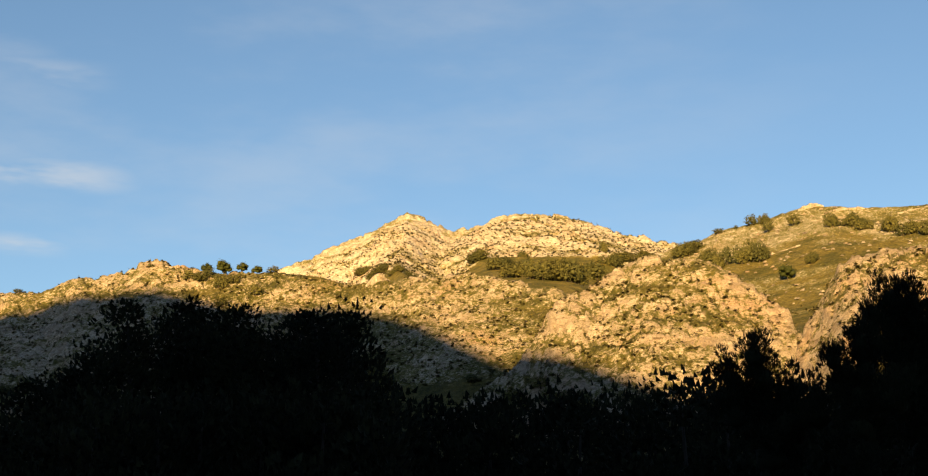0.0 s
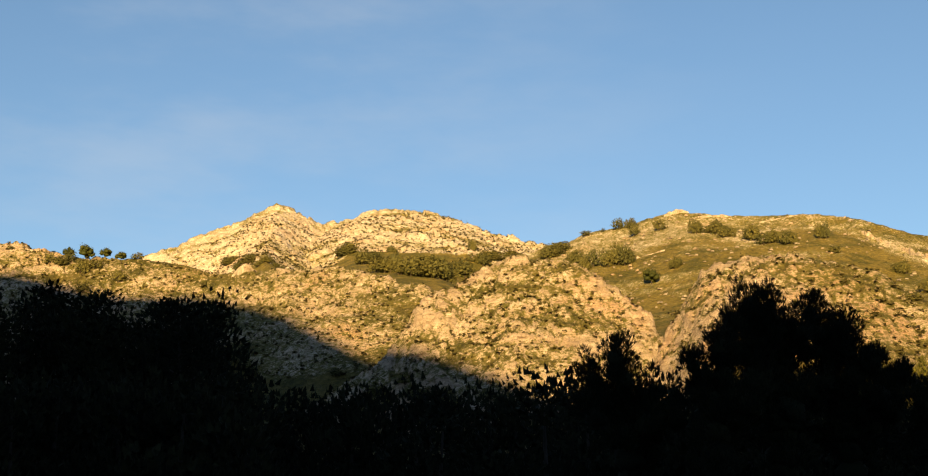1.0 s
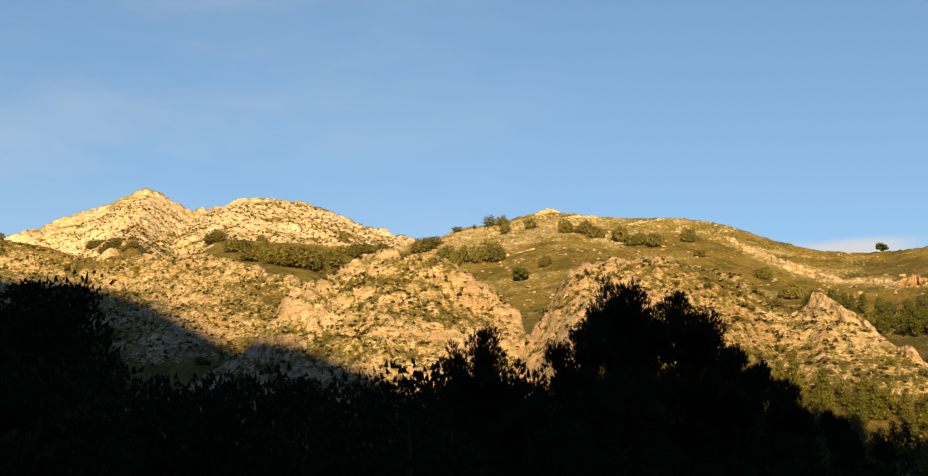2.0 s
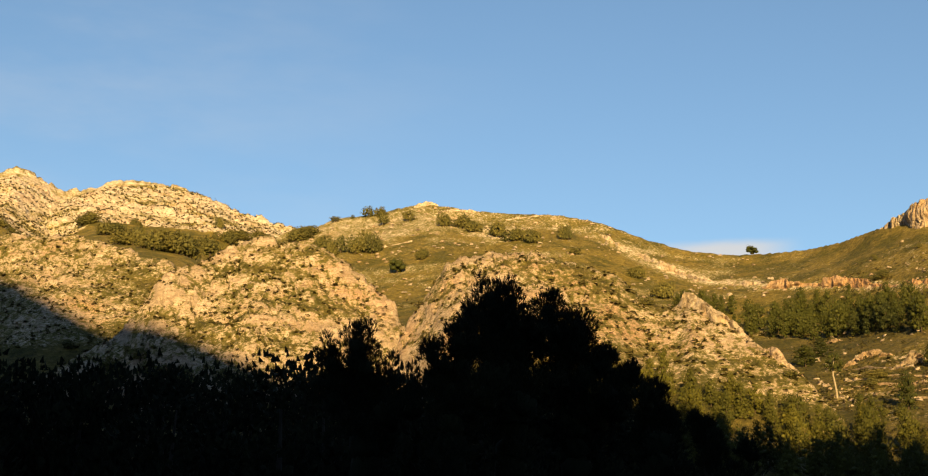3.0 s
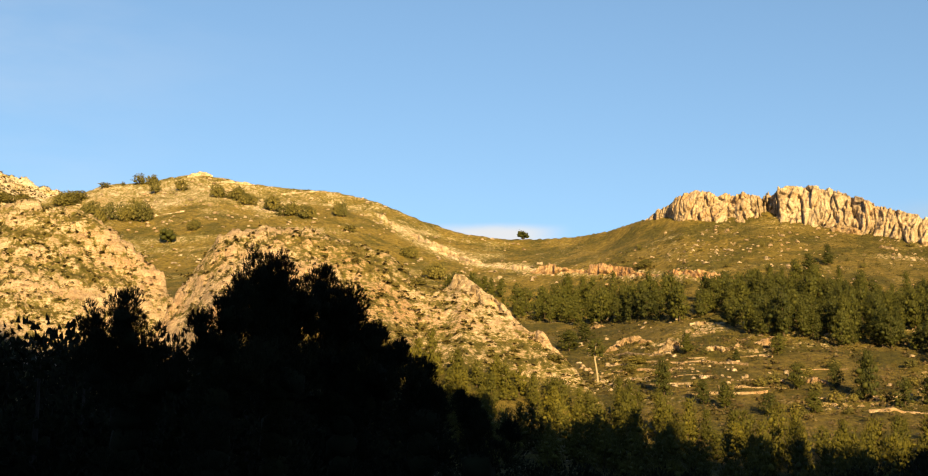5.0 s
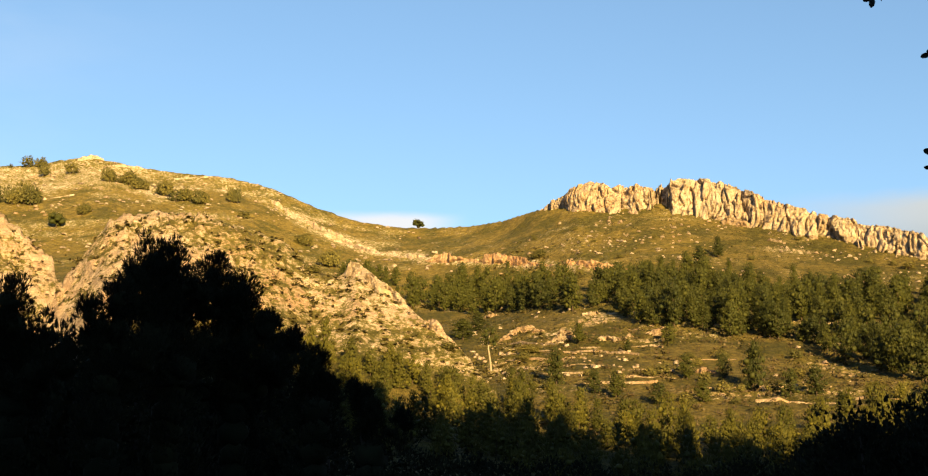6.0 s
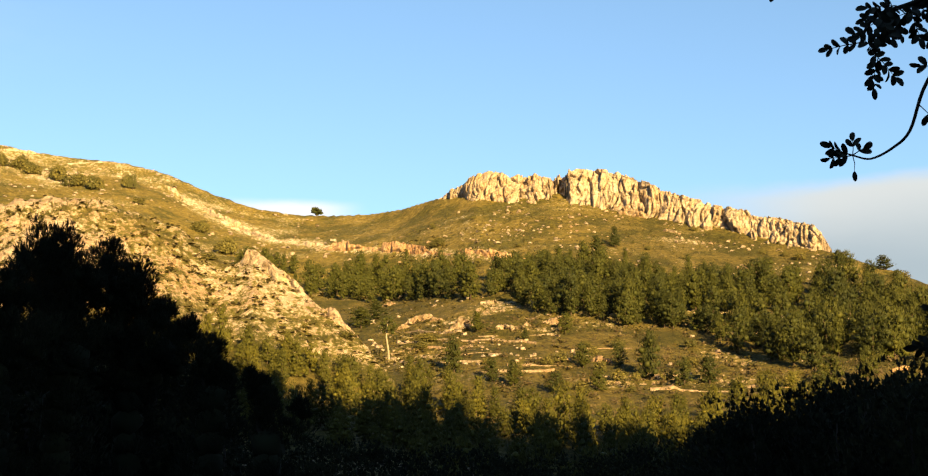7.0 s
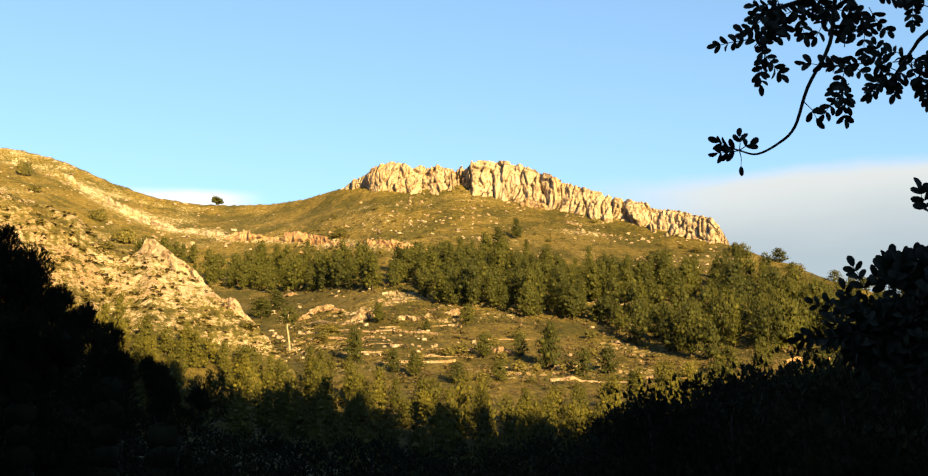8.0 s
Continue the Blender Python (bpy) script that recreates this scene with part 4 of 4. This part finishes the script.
for k in range(24):
    az = rng.uniform(31, 50)
    r = sight(az, rng.uniform(12.9, 14.9 - 0.10 * max(0, az - 40)), 280)
    w = rng.uniform(0.6, 1.3)
    if r and r < 400:
        tagged(put_bush(rng.randint(4), az, r, rng.uniform(0, 6.28), (w, w, w * rng.uniform(0.5, 0.8))), "low dark green bush on the grassy slope below the cliff")
# Bushes added to darken the lower hillside that lies in shade.
for k in range(44):
    az = rng.uniform(-20.5, -13) if k % 3 == 0 else rng.uniform(-5, 9)
    r = sight(az, rng.uniform(8.6, 11.0 - 0.16 * max(az, 0)))
    w = rng.uniform(1.5, 3.2)
    if r:
        tagged(put_bush(rng.randint(4), az, r, rng.uniform(0, 6.28), (w, w, w * 0.6)), "evergreen bush added to darken the shaded lower hillside")

# round-headed pines on the skylines
PARASOL = make_pine("parasol_pine", 500, 3.0, 1.6, 12, PINE, BARK, "small round-headed pine standing on the open ridge", 0.30, "flat", 0.60, 26, 2, 0.22, 0.04)
put_parasol = planter([PARASOL])
for az, r, h, w in [(-11.18, 359, 2.7, 1.7), (-10.59, 355, 3.1, 1.8), (-9.91, 350, 4.0, 2.0), (-9.15, 349, 2.9, 1.7), (-8.55, 348, 2.4, 1.5), (13.16, 414, 5.2, 2.8), (27.72, 457, 3.3, 2.1)]:
    put_parasol(0, az, r, rng.uniform(0, 6.28), (w / 1.6, w / 1.6, h / TOPS["parasol_pine"]))

# the leaning pine with a bare pale trunk
pale = tagged(new("leaning_pine"), "leaning pine with a bare pale trunk beside the terraces", "tree")
part("trunk", mesh_of("trunk", *tube([(0.30, 0, -0.6), (0.16, 0, 1.2), (-0.02, 0, 2.6), (-0.22, 0, 3.8), (-0.18, 0, 5.0), (0.05, 0, 6.6)], (0.19, 0.16, 0.15, 0.13, 0.10, 0.04), 8), PALE_BARK, True), pale, "bare pale trunk")
lrng = np.random.RandomState(9)
lv, inside = [], []
for k in range(15):
    th, g = 2.4 * k, (k + 0.5) / 15
    c = np.array((math.cos(th), math.sin(th), 0)) * 1.25 * math.sin(math.pi * (0.2 + 0.72 * g)) + np.array((0, 0, 4.5 + 2.6 * g))
    lv.append(clump(lrng, c, 0.66, 30, 2, 0.30, 0.045, heart=np.array((0, 0, 5.2))))
    inside.append(lump(lrng, c, 0.36))
part("crown", foliage_mesh("crown", lv, inside, PINE), pale)
pale.matrix_world = Matrix.Translation(spot(30.69, 230, -0.1)) @ Matrix.Rotation(radians(-30), 4, "Z")

# dark pines close by, standing in the shade
rng = np.random.RandomState(77)
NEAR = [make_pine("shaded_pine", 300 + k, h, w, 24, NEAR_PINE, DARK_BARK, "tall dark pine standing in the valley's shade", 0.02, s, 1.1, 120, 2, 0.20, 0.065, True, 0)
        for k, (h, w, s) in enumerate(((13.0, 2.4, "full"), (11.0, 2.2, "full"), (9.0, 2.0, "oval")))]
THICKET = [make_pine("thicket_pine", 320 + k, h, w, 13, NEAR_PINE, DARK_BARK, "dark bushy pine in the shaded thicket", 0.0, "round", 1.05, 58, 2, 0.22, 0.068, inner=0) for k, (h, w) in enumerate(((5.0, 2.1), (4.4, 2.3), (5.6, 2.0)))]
for ob in NEAR + THICKET:
    ob["group"] = "shaded pines"
put_near = planter(NEAR + THICKET)


def near_top(k, az, el, r, wide=1.0):
    """A near pine whose top reaches an elevation angle."""
    high = EYE + r * math.tan(radians(el)) - height(az, r) + 0.15
    q = high / TOPS[(NEAR + THICKET)[k].name]
    put_near(k, az, r, rng.uniform(0, 6.28), (min(q, 1.6) * wide, min(q, 1.6) * wide, q))


def lobed_pine(r, lobes):
    """A pine close by whose boughs end in heads of foliage: (bearing, elevation, radius)."""
    rng = np.random.RandomState(int(lobes[0][0] * 100))
    heads = [np.array((r * math.sin(radians(a)), r * math.cos(radians(a)), EYE + r * math.tan(radians(e)))) for a, e, _ in lobes]
    tree = tagged(new("dark_pine"), "dark brushy pine with uneven boughs, in shade", "tree", "dark pines in the shade")
    base = np.mean(heads, 0)
    az = math.degrees(math.atan2(base[0], base[1]))
    base[2] = height(az, r) - 0.3
    tree.location = base
    top = max(heads, key=lambda h: h[2]) - base
    stem = [np.array((top[0] * g ** 1.5, top[1] * g ** 1.5, top[2] * g)) for g in np.linspace(0, 1, 8)]
    part("trunk", mesh_of("trunk", *tube(stem, np.linspace(0.20, 0.03, 8), 8), DARK_BARK, True), tree)
    low = [clump(rng, np.array((rng.normal() * 0.5, rng.normal() * 0.6, h)), 1.15, 130, 6, 0.30, 0.026, True) for h in np.arange(0.6, top[2] * 0.72, 0.75)]
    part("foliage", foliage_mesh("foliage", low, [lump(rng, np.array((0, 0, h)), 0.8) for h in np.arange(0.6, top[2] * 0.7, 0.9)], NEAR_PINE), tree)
    for head, (_, _, size) in zip(heads, lobes):
        c = head - base + np.array((rng.normal() * 0.25, rng.normal() * 0.5, 0))
        h = max(0.3, c[2] - 0.9 * size - 0.35 * math.hypot(c[0] - top[0] * 0.4, c[1]))
        g = min(1.0, h / top[2])
        a = np.array((top[0] * g ** 1.5, top[1] * g ** 1.5, h))
        part("limb", mesh_of("limb", *tube([a, (a + c) / 2 - np.array((0, 0, 0.12)), c], (0.06, 0.04, 0.02), 5), DARK_BARK, True), tree)
        n = int(70 + 220 * size)
        lv = [clump(rng, c, size * 1.10, n, 7, 0.26, 0.020, True, 1.15 + 2.2 * max(0.0, 0.6 - size), 0.9)]
        lv += [clump(rng, c + rng.normal(size=3) * size * 0.58, size * 0.42, n // 7, 7, 0.24, 0.016, True, 1.5, 0.9) for _ in range(5)]
        lv += [clump(rng, c + (a - c) * g - np.array((0, 0, 0.4 * g)), size * 0.8, n // 3, 6, 0.26, 0.022, True) for g in (0.4, 0.75)]
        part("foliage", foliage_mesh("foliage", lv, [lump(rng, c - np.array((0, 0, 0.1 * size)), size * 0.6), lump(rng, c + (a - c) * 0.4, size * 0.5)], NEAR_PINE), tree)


lobed_pine(64, ((10.74, 10.71, 0.65), (11.70, 11.32, 0.81), (12.22, 10.47, 0.90), (11.48, 9.81, 1.13), (13.14, 9.65, 0.83), (13.76, 8.90, 0.90), (12.59, 8.74, 1.33), (10.75, 9.13, 0.95)))
lobed_pine(61, ((14.52, 10.96, 0.63), (14.94, 10.11, 0.68), (15.59, 11.66, 0.74), (15.94, 10.73, 0.74), (15.51, 9.66, 0.74), (16.35, 9.33, 1.13), (15.68, 8.38, 1.13)))
lobed_pine(63, ((16.52, 12.68, 0.76), (17.28, 13.32, 0.82), (17.62, 13.15, 0.68), (18.48, 12.21, 0.71), (16.32, 11.56, 1.00), (17.46, 11.95, 1.23), (18.36, 11.15, 0.87), (17.16, 10.29, 1.40), (18.03, 9.14, 1.47), (17.50, 12.50, 0.62), (18.10, 10.90, 0.72), (18.75, 11.85, 0.50), (18.88, 11.45, 0.36), (19.00, 11.70, 0.48), (19.02, 11.20, 0.36)))
lobed_pine(65, ((19.58, 12.98, 0.78), (20.10, 12.25, 0.76), (19.45, 12.00, 0.73), (20.87, 11.41, 0.78), (20.43, 11.31, 0.78), (21.43, 10.61, 0.78), (22.03, 10.97, 0.48), (18.73, 9.98, 0.73), (20.76, 10.37, 0.91), (21.38, 9.43, 1.21), (20.38, 8.67, 1.09), (19.00, 8.69, 1.03), (22.21, 9.80, 0.78), (22.58, 8.98, 1.03), (19.62, 11.05, 0.62), (19.50, 10.15, 0.72)))
lobed_pine(62, ((23.16, 10.28, 0.43), (23.57, 9.58, 0.47), (23.06, 9.13, 0.57), (23.97, 8.55, 0.66), (24.64, 8.44, 0.47), (23.26, 8.08, 0.85), (24.45, 7.50, 0.71)))
lobed_pine(60, ((25.30, 8.32, 0.32), (25.73, 8.00, 0.38), (26.38, 7.53, 0.37), (26.80, 7.07, 0.34), (25.74, 7.04, 0.64)))
# The last three, far left, are added to darken the shaded slope.
for k, az, el, r, w in ((0, -13.1, 13.7, 80, 1.43), (0, -11.6, 13.9, 84, 1.43), (0, -10.4, 13.6, 82, 1.43), (0, -9.0, 13.5, 80, 1.43), (1, -7.4, 13.3, 84, 1.55), (0, -5.9, 13.5, 78, 1.43), (2, -4.6, 13.6, 84, 1.29),
                        (0, -12.3, 13.2, 88, 1.30), (1, -9.7, 12.8, 88, 1.40), (1, -8.2, 12.7, 78, 1.40), (2, -6.6, 12.5, 90, 1.40), (1, -5.2, 12.6, 90, 1.40), (1, -15.2, 10.9, 90, 1.50), (2, -14.3, 11.8, 85, 1.55),
                        (1, -16.0, 11.0, 84, 1.55), (1, -17.7, 10.6, 86, 1.55), (1, -19.4, 10.3, 84, 1.55)):
    near_top(k, az, el, r, w)
DARK_LINE = [(-22, 8.8), (-14, 10.5), (-4, 10.8), (-2, 10.4), (6, 10.4), (9, 10.6), (13, 10.8), (20, 9.6), (24, 8.6), (26, 7.0)]
for k in range(62):
    az = -21 + 46 * (k + rng.uniform(0, 1)) / 62
    near_top(rng.randint(3, 6), az, between(az, DARK_LINE) - rng.uniform(0.0, 0.9), rng.uniform(70, 100), rng.uniform(1.3, 1.6))
for k in range(24):
    az = 26 + 18 * (k + rng.rand()) / 24
    near_top(rng.randint(3, 6), az, between(az, ((26, 6.5), (32, 5.9), (38, 5.6), (44, 6.3))) - rng.uniform(0.0, 0.5), rng.uniform(55, 75), rng.uniform(1.1, 1.4))
for k in range(50):
    az = 43.4 + 15.6 * (k + rng.rand()) / 50
    near_top(rng.randint(3, 6), az, between(az, ((43.4, 7.0), (46, 7.7), (48, 8.35), (60, 8.4))) - rng.uniform(0.0, 1.0), rng.uniform(42, 60), rng.uniform(1.05, 1.3))

# ---- the carob tree beside the camera ----
carob = tagged(new("carob_tree"), "carob tree with dark hanging leafy branches", "tree")


def reach(az, el, r):
    return np.array((r * math.sin(radians(az)) * math.cos(radians(el)), r * math.cos(radians(az)) * math.cos(radians(el)), EYE + r * math.sin(radians(el))))


def stem_of(name, pts, r0, r1, parent, sides=7):
    p = np.array(pts)
    t = np.linspace(0, len(p) - 1, (len(p) - 1) * 5 + 1)
    q = []
    for u in t:
        i = min(int(u), len(p) - 2)
        w = u - i
        a, b, c, d = p[max(i - 1, 0)], p[i], p[i + 1], p[min(i + 2, len(p) - 1)]
        q.append(0.5 * (2 * b + (c - a) * w + (2 * a - 5 * b + 4 * c - d) * w * w + (3 * b - a - 3 * c + d) * w ** 3))
    return part(name, mesh_of(name, *tube(q, np.linspace(r0, r1, len(q)), sides), DARK_BARK, True), parent)


foot = np.array((4.9 * math.sin(radians(66)), 4.9 * math.cos(radians(66)), -0.2))
fork = foot + np.array((0.1, -0.1, 2.6))
stem_of("trunk", [foot, foot + np.array((0.08, 0.05, 1.2)), fork, fork + np.array((-0.05, 0.1, 1.6)), fork + np.array((-0.3, 0.3, 2.6))], 0.17, 0.06, carob, 10)
stem_of("branch", [fork + np.array((-0.05, 0.1, 1.5)), reach(57, 25.5, 5.0), reach(54.13, 23.43, 5.0), reach(53.55, 22.1, 5.0), reach(53.2, 20.5, 4.98), reach(52.2, 18.94, 4.95), reach(51.57, 17.46, 4.95), reach(50.87, 16.87, 4.95),
                   reach(49.99, 16.52, 4.95), reach(49.29, 16.71, 4.95), reach(48.7, 16.95, 4.95)], 0.010, 0.0022, carob)
stem_of("branch", [fork + np.array((-0.02, 0.05, 0.9)), reach(59.5, 21.6, 5.2), reach(57.07, 20.5, 5.2), reach(56.39, 19.9, 5.2), reach(55.6, 19.0, 5.2)], 0.012, 0.004, carob)
stem_of("branch", [reach(54.13, 23.43, 5.0), reach(52.6, 22.4, 5.05), reach(50.6, 21.9, 5.1), reach(49.9, 20.9, 5.1)], 0.012, 0.004, carob)
stem_of("branch", [fork, reach(60, 12.5, 4.9), reach(56.5, 10.8, 4.8), reach(54.1, 9.9, 4.8), reach(52.6, 10.3, 4.8)], 0.04, 0.008, carob)
stem_of("branch", [reach(56.5, 10.8, 4.8), reach(55.4, 11.7, 4.8), reach(54.5, 12.4, 4.8)], 0.012, 0.004, carob)

leaf_mesh = []
for k, (lw, ll) in enumerate(((0.0112, 0.040), (0.0120, 0.038), (0.0105, 0.043))):
    u = np.array((0, 0.15, 0.5, 0.84, 1.0))
    half = lw * np.array((0.08, 0.60, 1.0, 0.78, 0.22))
    cup = 0.10 * ll * np.sin(np.pi * u)
    edge_l = np.stack((-half, ll * u, 0.25 * half + cup), -1)
    spine = np.stack((0 * u, ll * u, cup), -1)
    edge_r = np.stack((half, ll * u, 0.25 * half + cup), -1)
    top = np.concatenate((edge_l, spine, edge_r))
    low = top - np.array((0, 0, 0.0008))
    fs = grid_faces(3, 5)
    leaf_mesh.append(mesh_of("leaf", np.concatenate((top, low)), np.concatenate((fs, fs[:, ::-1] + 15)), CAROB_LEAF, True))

twig_bits, leaf_spots = [], []
crng = np.random.RandomState(31)


def spray(at, heading, long, pairs, big=1.0):
    """A twig with leaflets in pairs; heading in the plane across the view and down."""
    at, h = np.array(at), np.array(heading, float)
    h /= np.linalg.norm(h)
    tip = at + h * long
    twig_bits.append(tube([at, (at + tip) / 2 + crng.normal(size=3) * 0.004, tip], (0.0022, 0.0016, 0.001), 4))
    for k in range(pairs):
        c = at + h * long * (k + 0.8) / (pairs + 0.3)
        for sgn in (-1, 1):
            side = np.cross(h, crng.normal(size=3) * 0.25 + np.array((0.75, 0.55, 0.1)))
            side /= np.linalg.norm(side)
            leaf_spots.append((c, h * crng.uniform(0.4, 0.9) + sgn * side * crng.uniform(0.6, 0.9), crng.uniform(0.72, 1.02) * big))
    leaf_spots.append((tip, h, crng.uniform(0.8, 1.05) * big))


ACROSS = np.array((math.cos(radians(53)), -math.sin(radians(53)), 0))
HANGING = ((51.6, 22.3, 1.4, 0.5, 9, 5.05), (52.9, 22.2, 0.9, 0.5, 6, 5.05), (50.5, 20.7, 0.6, 0.5, 6, 5.1), (54.3, 21.8, 0.8, 0.6, 7, 5.0), (53.9, 19.5, 0.7, 0.7, 6, 5.0), (53.4, 20.2, 0.4, 0.3, 2, 5.0),
           (55.6, 19.5, 0.8, 0.7, 9, 5.2), (56.6, 19.3, 0.5, 0.7, 6, 5.2), (56.9, 21.8, 0.4, 0.3, 2, 5.1), (58.9, 20.5, 1.0, 2.0, 10, 5.1), (53.5, 23.6, 1.6, 0.4, 8, 5.1))
LOW = ((54.7, 9.3, 1.3, 0.7, 74, 4.85), (53.2, 9.3, 0.6, 0.5, 18, 4.8), (56.3, 9.5, 1.2, 1.2, 54, 4.8), (58.7, 10.3, 1.0, 1.8, 14, 4.9))
UPRIGHT = ((54.2, 10.9, 0.5, 0.2, 3, 4.85), (54.9, 10.9, 0.4, 0.4, 6, 4.8), (55.7, 10.4, 0.6, 0.4, 8, 4.8), (56.5, 10.9, 0.4, 0.5, 7, 4.8), (56.6, 13.3, 0.2, 0.4, 3, 4.8))
for group, rise, big in ((HANGING, -0.4, 1.0), (LOW, 0.0, 1.0), (UPRIGHT, 2.2, 1.2)):
    for az, el, da, de, n, r in group:
        for k in range(n):
            p = reach(az + crng.normal() * da * 0.46, el + crng.normal() * de * 0.46, r + crng.uniform(-0.25, 0.25))
            spray(p, ACROSS * crng.normal() + np.array((0, 0, rise + 0.9 * crng.normal())), crng.uniform(0.08, 0.13), crng.randint(3, 6), big)
stem_of("branch", [reach(54.13, 23.43, 5.0), reach(51.5, 25.2, 5.0), reach(48.6, 25.0, 5.0), reach(46.9, 24.0, 5.0), reach(46.5, 23.5, 5.0)], 0.006, 0.002, carob, 5)
spray(reach(46.52, 23.6, 5.0), (-0.1, 0.05, -1), 0.03, 1)
spray(reach(46.6, 23.85, 5.0), (-0.6, 0.4, -0.6), 0.04, 1)
spray(reach(50.30, 19.95, 5.1), (0.05, 0, -1), 0.07, 2)
tip = reach(49.29, 16.71, 4.95)
for h, ln, pr in (((-1, 0.75, 0.55), 0.075, 3), ((-1, 0.75, -0.15), 0.075, 3), ((0.1, 0, 1), 0.05, 1), ((0.8, -0.5, 0.6), 0.045, 1), ((0.05, 0, -1), 0.055, 0)):
    spray(tip, h, ln, pr)
spray(reach(52.0, 18.4, 4.95), (0.5, -0.4, -1), 0.07, 1)
part("twig", mesh_of("twig", *joined(twig_bits), DARK_BARK, True), carob)["kind"] = "stuff"
rest = []
for k, (c, d, size) in enumerate(leaf_spots):
    d = Vector(d).normalized()
    flat = (Vector((-0.75, -0.6, -0.25)) - d * d.dot(Vector((-0.75, -0.6, -0.25)))).normalized()
    m = Matrix.Translation(c) @ Matrix((d.cross(flat), d, flat)).transposed().to_4x4() @ Matrix.Rotation(crng.normal() * 0.5, 4, "Y") @ Matrix.Diagonal((size, size, size, 1))
    if k % 4 != 3 and k < 400:
        ob = part("leaf", leaf_mesh[k % 3], carob)
        ob.matrix_local = m
    else:
        rest.append((k % 3, m))
vs, fs, o = [], [], 0
for k, m in rest:
    co = np.empty(len(leaf_mesh[k].vertices) * 3, np.float32)
    leaf_mesh[k].vertices.foreach_get("co", co)
    co = co.reshape(-1, 3) @ np.array(m.to_3x3()).T + np.array(m.translation)
    vs.append(co)
    g = grid_faces(3, 5)
    fs.append(np.concatenate((g, g[:, ::-1] + 15)) + o)
    o += len(co)
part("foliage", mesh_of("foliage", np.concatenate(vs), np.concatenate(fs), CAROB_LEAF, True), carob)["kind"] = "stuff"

# ---- low scrub and stones over the slopes ----
def scatter(name, seed, want, mat, label, rmin, rmax, amin, amax, low, high, size, count, accept):
    rng = np.random.RandomState(seed)
    out, made = [], 0
    while made < want:
        az, r = rng.uniform(amin, amax), rng.uniform(rmin, rmax)
        i, j = cell(az, r)
        made += 0.02
        if not low < GROCK[i, j] < high or not accept(az, r):
            continue
        made += 0.98
        q = size * rng.uniform(0.45, 1.3) * (2.0 if r > 620 else 1.0)
        p = np.array(spot(az, r))
        ball, ix = lump(rng, np.zeros(3), q * 0.5)
        b = np.concatenate((blades(rng, np.zeros(3), q * 0.9, count, q * 0.55, q * 0.20, 0.1), ball[ix[2::4]].reshape(-1, 3), ball[ix[3::4]].reshape(-1, 3))) if count < 6 else blades(rng, np.zeros(3), q * 0.9, count, q * 0.55, q * 0.20, 0.1)
        b[:, 2] = np.maximum(b[:, 2] * 0.8, -0.1) + 0.1 * q
        out.append(b + p)
    lv = np.concatenate(out)
    return tagged(new(name, mesh_of(name, lv, np.arange(len(lv)).reshape(-1, 3), mat)), label, "scrub", kind="stuff")


scatter("scrub", 71, 11000, SCRUB, "low olive scrub between the rocks", 170, 380, -21, 33, 0.28, 0.72, 0.80, 5, lambda a, r: True)
scatter("scrub", 72, 7000, SCRUB, "low scrub on the far massif", 650, 868, -9, 10, 0.25, 0.80, 0.60, 5, lambda a, r: True)
scatter("scrub", 73, 3600, SCRUB, "tussocks and low scrub on the grassy slopes", 200, 520, 9, 58, 0.0, 0.5, 0.5, 7, lambda a, r: r > 330 or a > 30)
scatter("scrub", 76, 3200, SCRUB, "dark tussocks and low scrub below the cliff", 285, 392, 30, 54, 0.0, 0.6, 0.62, 8, lambda a, r: True)
scatter("scrub", 75, 1000, DARK_SCRUB, "waist-high green scrub over the old terraces", 195, 330, 29.5, 54, 0.0, 0.6, 0.95, 12, lambda a, r: True)
scatter("dry_scrub", 74, 800, DRY_SCRUB, "dry brown brush on the lower terraces", 175, 260, 33, 52, 0.0, 0.6, 0.9, 14, lambda a, r: True)


def stones(seed, want, amin, amax, rmin, rmax, size):
    rng = np.random.RandomState(seed)
    base = np.array(((1, 0, 0), (0, 1, 0), (-1, 0, 0), (0, -1, 0), (0.5, 0.5, 0.8), (-0.5, 0.5, 0.8), (-0.5, -0.5, 0.8), (0.5, -0.5, 0.8)), float)
    quad = np.array(((0, 1, 5, 4), (1, 2, 6, 5), (2, 3, 7, 6), (3, 0, 4, 7), (4, 5, 6, 7)))
    bits = []
    for k in range(want):
        az, r = rng.uniform(amin, amax), rng.uniform(rmin, rmax)
        if fractal(np.array([az * 0.7, r * 0.08, 1.0]), 2, 0.5, 15) < -0.1:
            continue
        q = size * rng.uniform(0.4, 1.0) ** 1.5
        th = rng.uniform(0, 6.28)
        turn = np.array(((math.cos(th), -math.sin(th), 0), (math.sin(th), math.cos(th), 0), (0, 0, 1)))
        v = (base + rng.normal(size=base.shape) * 0.16) * q * np.array((1.25, 1.0, 0.95))
        bits.append((v @ turn.T + np.array(spot(az, r, -0.1 * q)), quad))
    tagged(new("stones", mesh_of("stones", *joined(bits), ROCK)), "scattered pale limestone stones on the slope", "stones", kind="stuff")


stones(81, 300, 29, 50, 215, 400, 0.75)
stones(82, 700, 9, 29, 380, 500, 0.9)
stones(83, 420, 31, 49, 310, 385, 0.5)
stones(85, 240, 34, 48.5, 350, 392, 0.65)
stones(84, 260, 30, 40, 205, 300, 0.6)
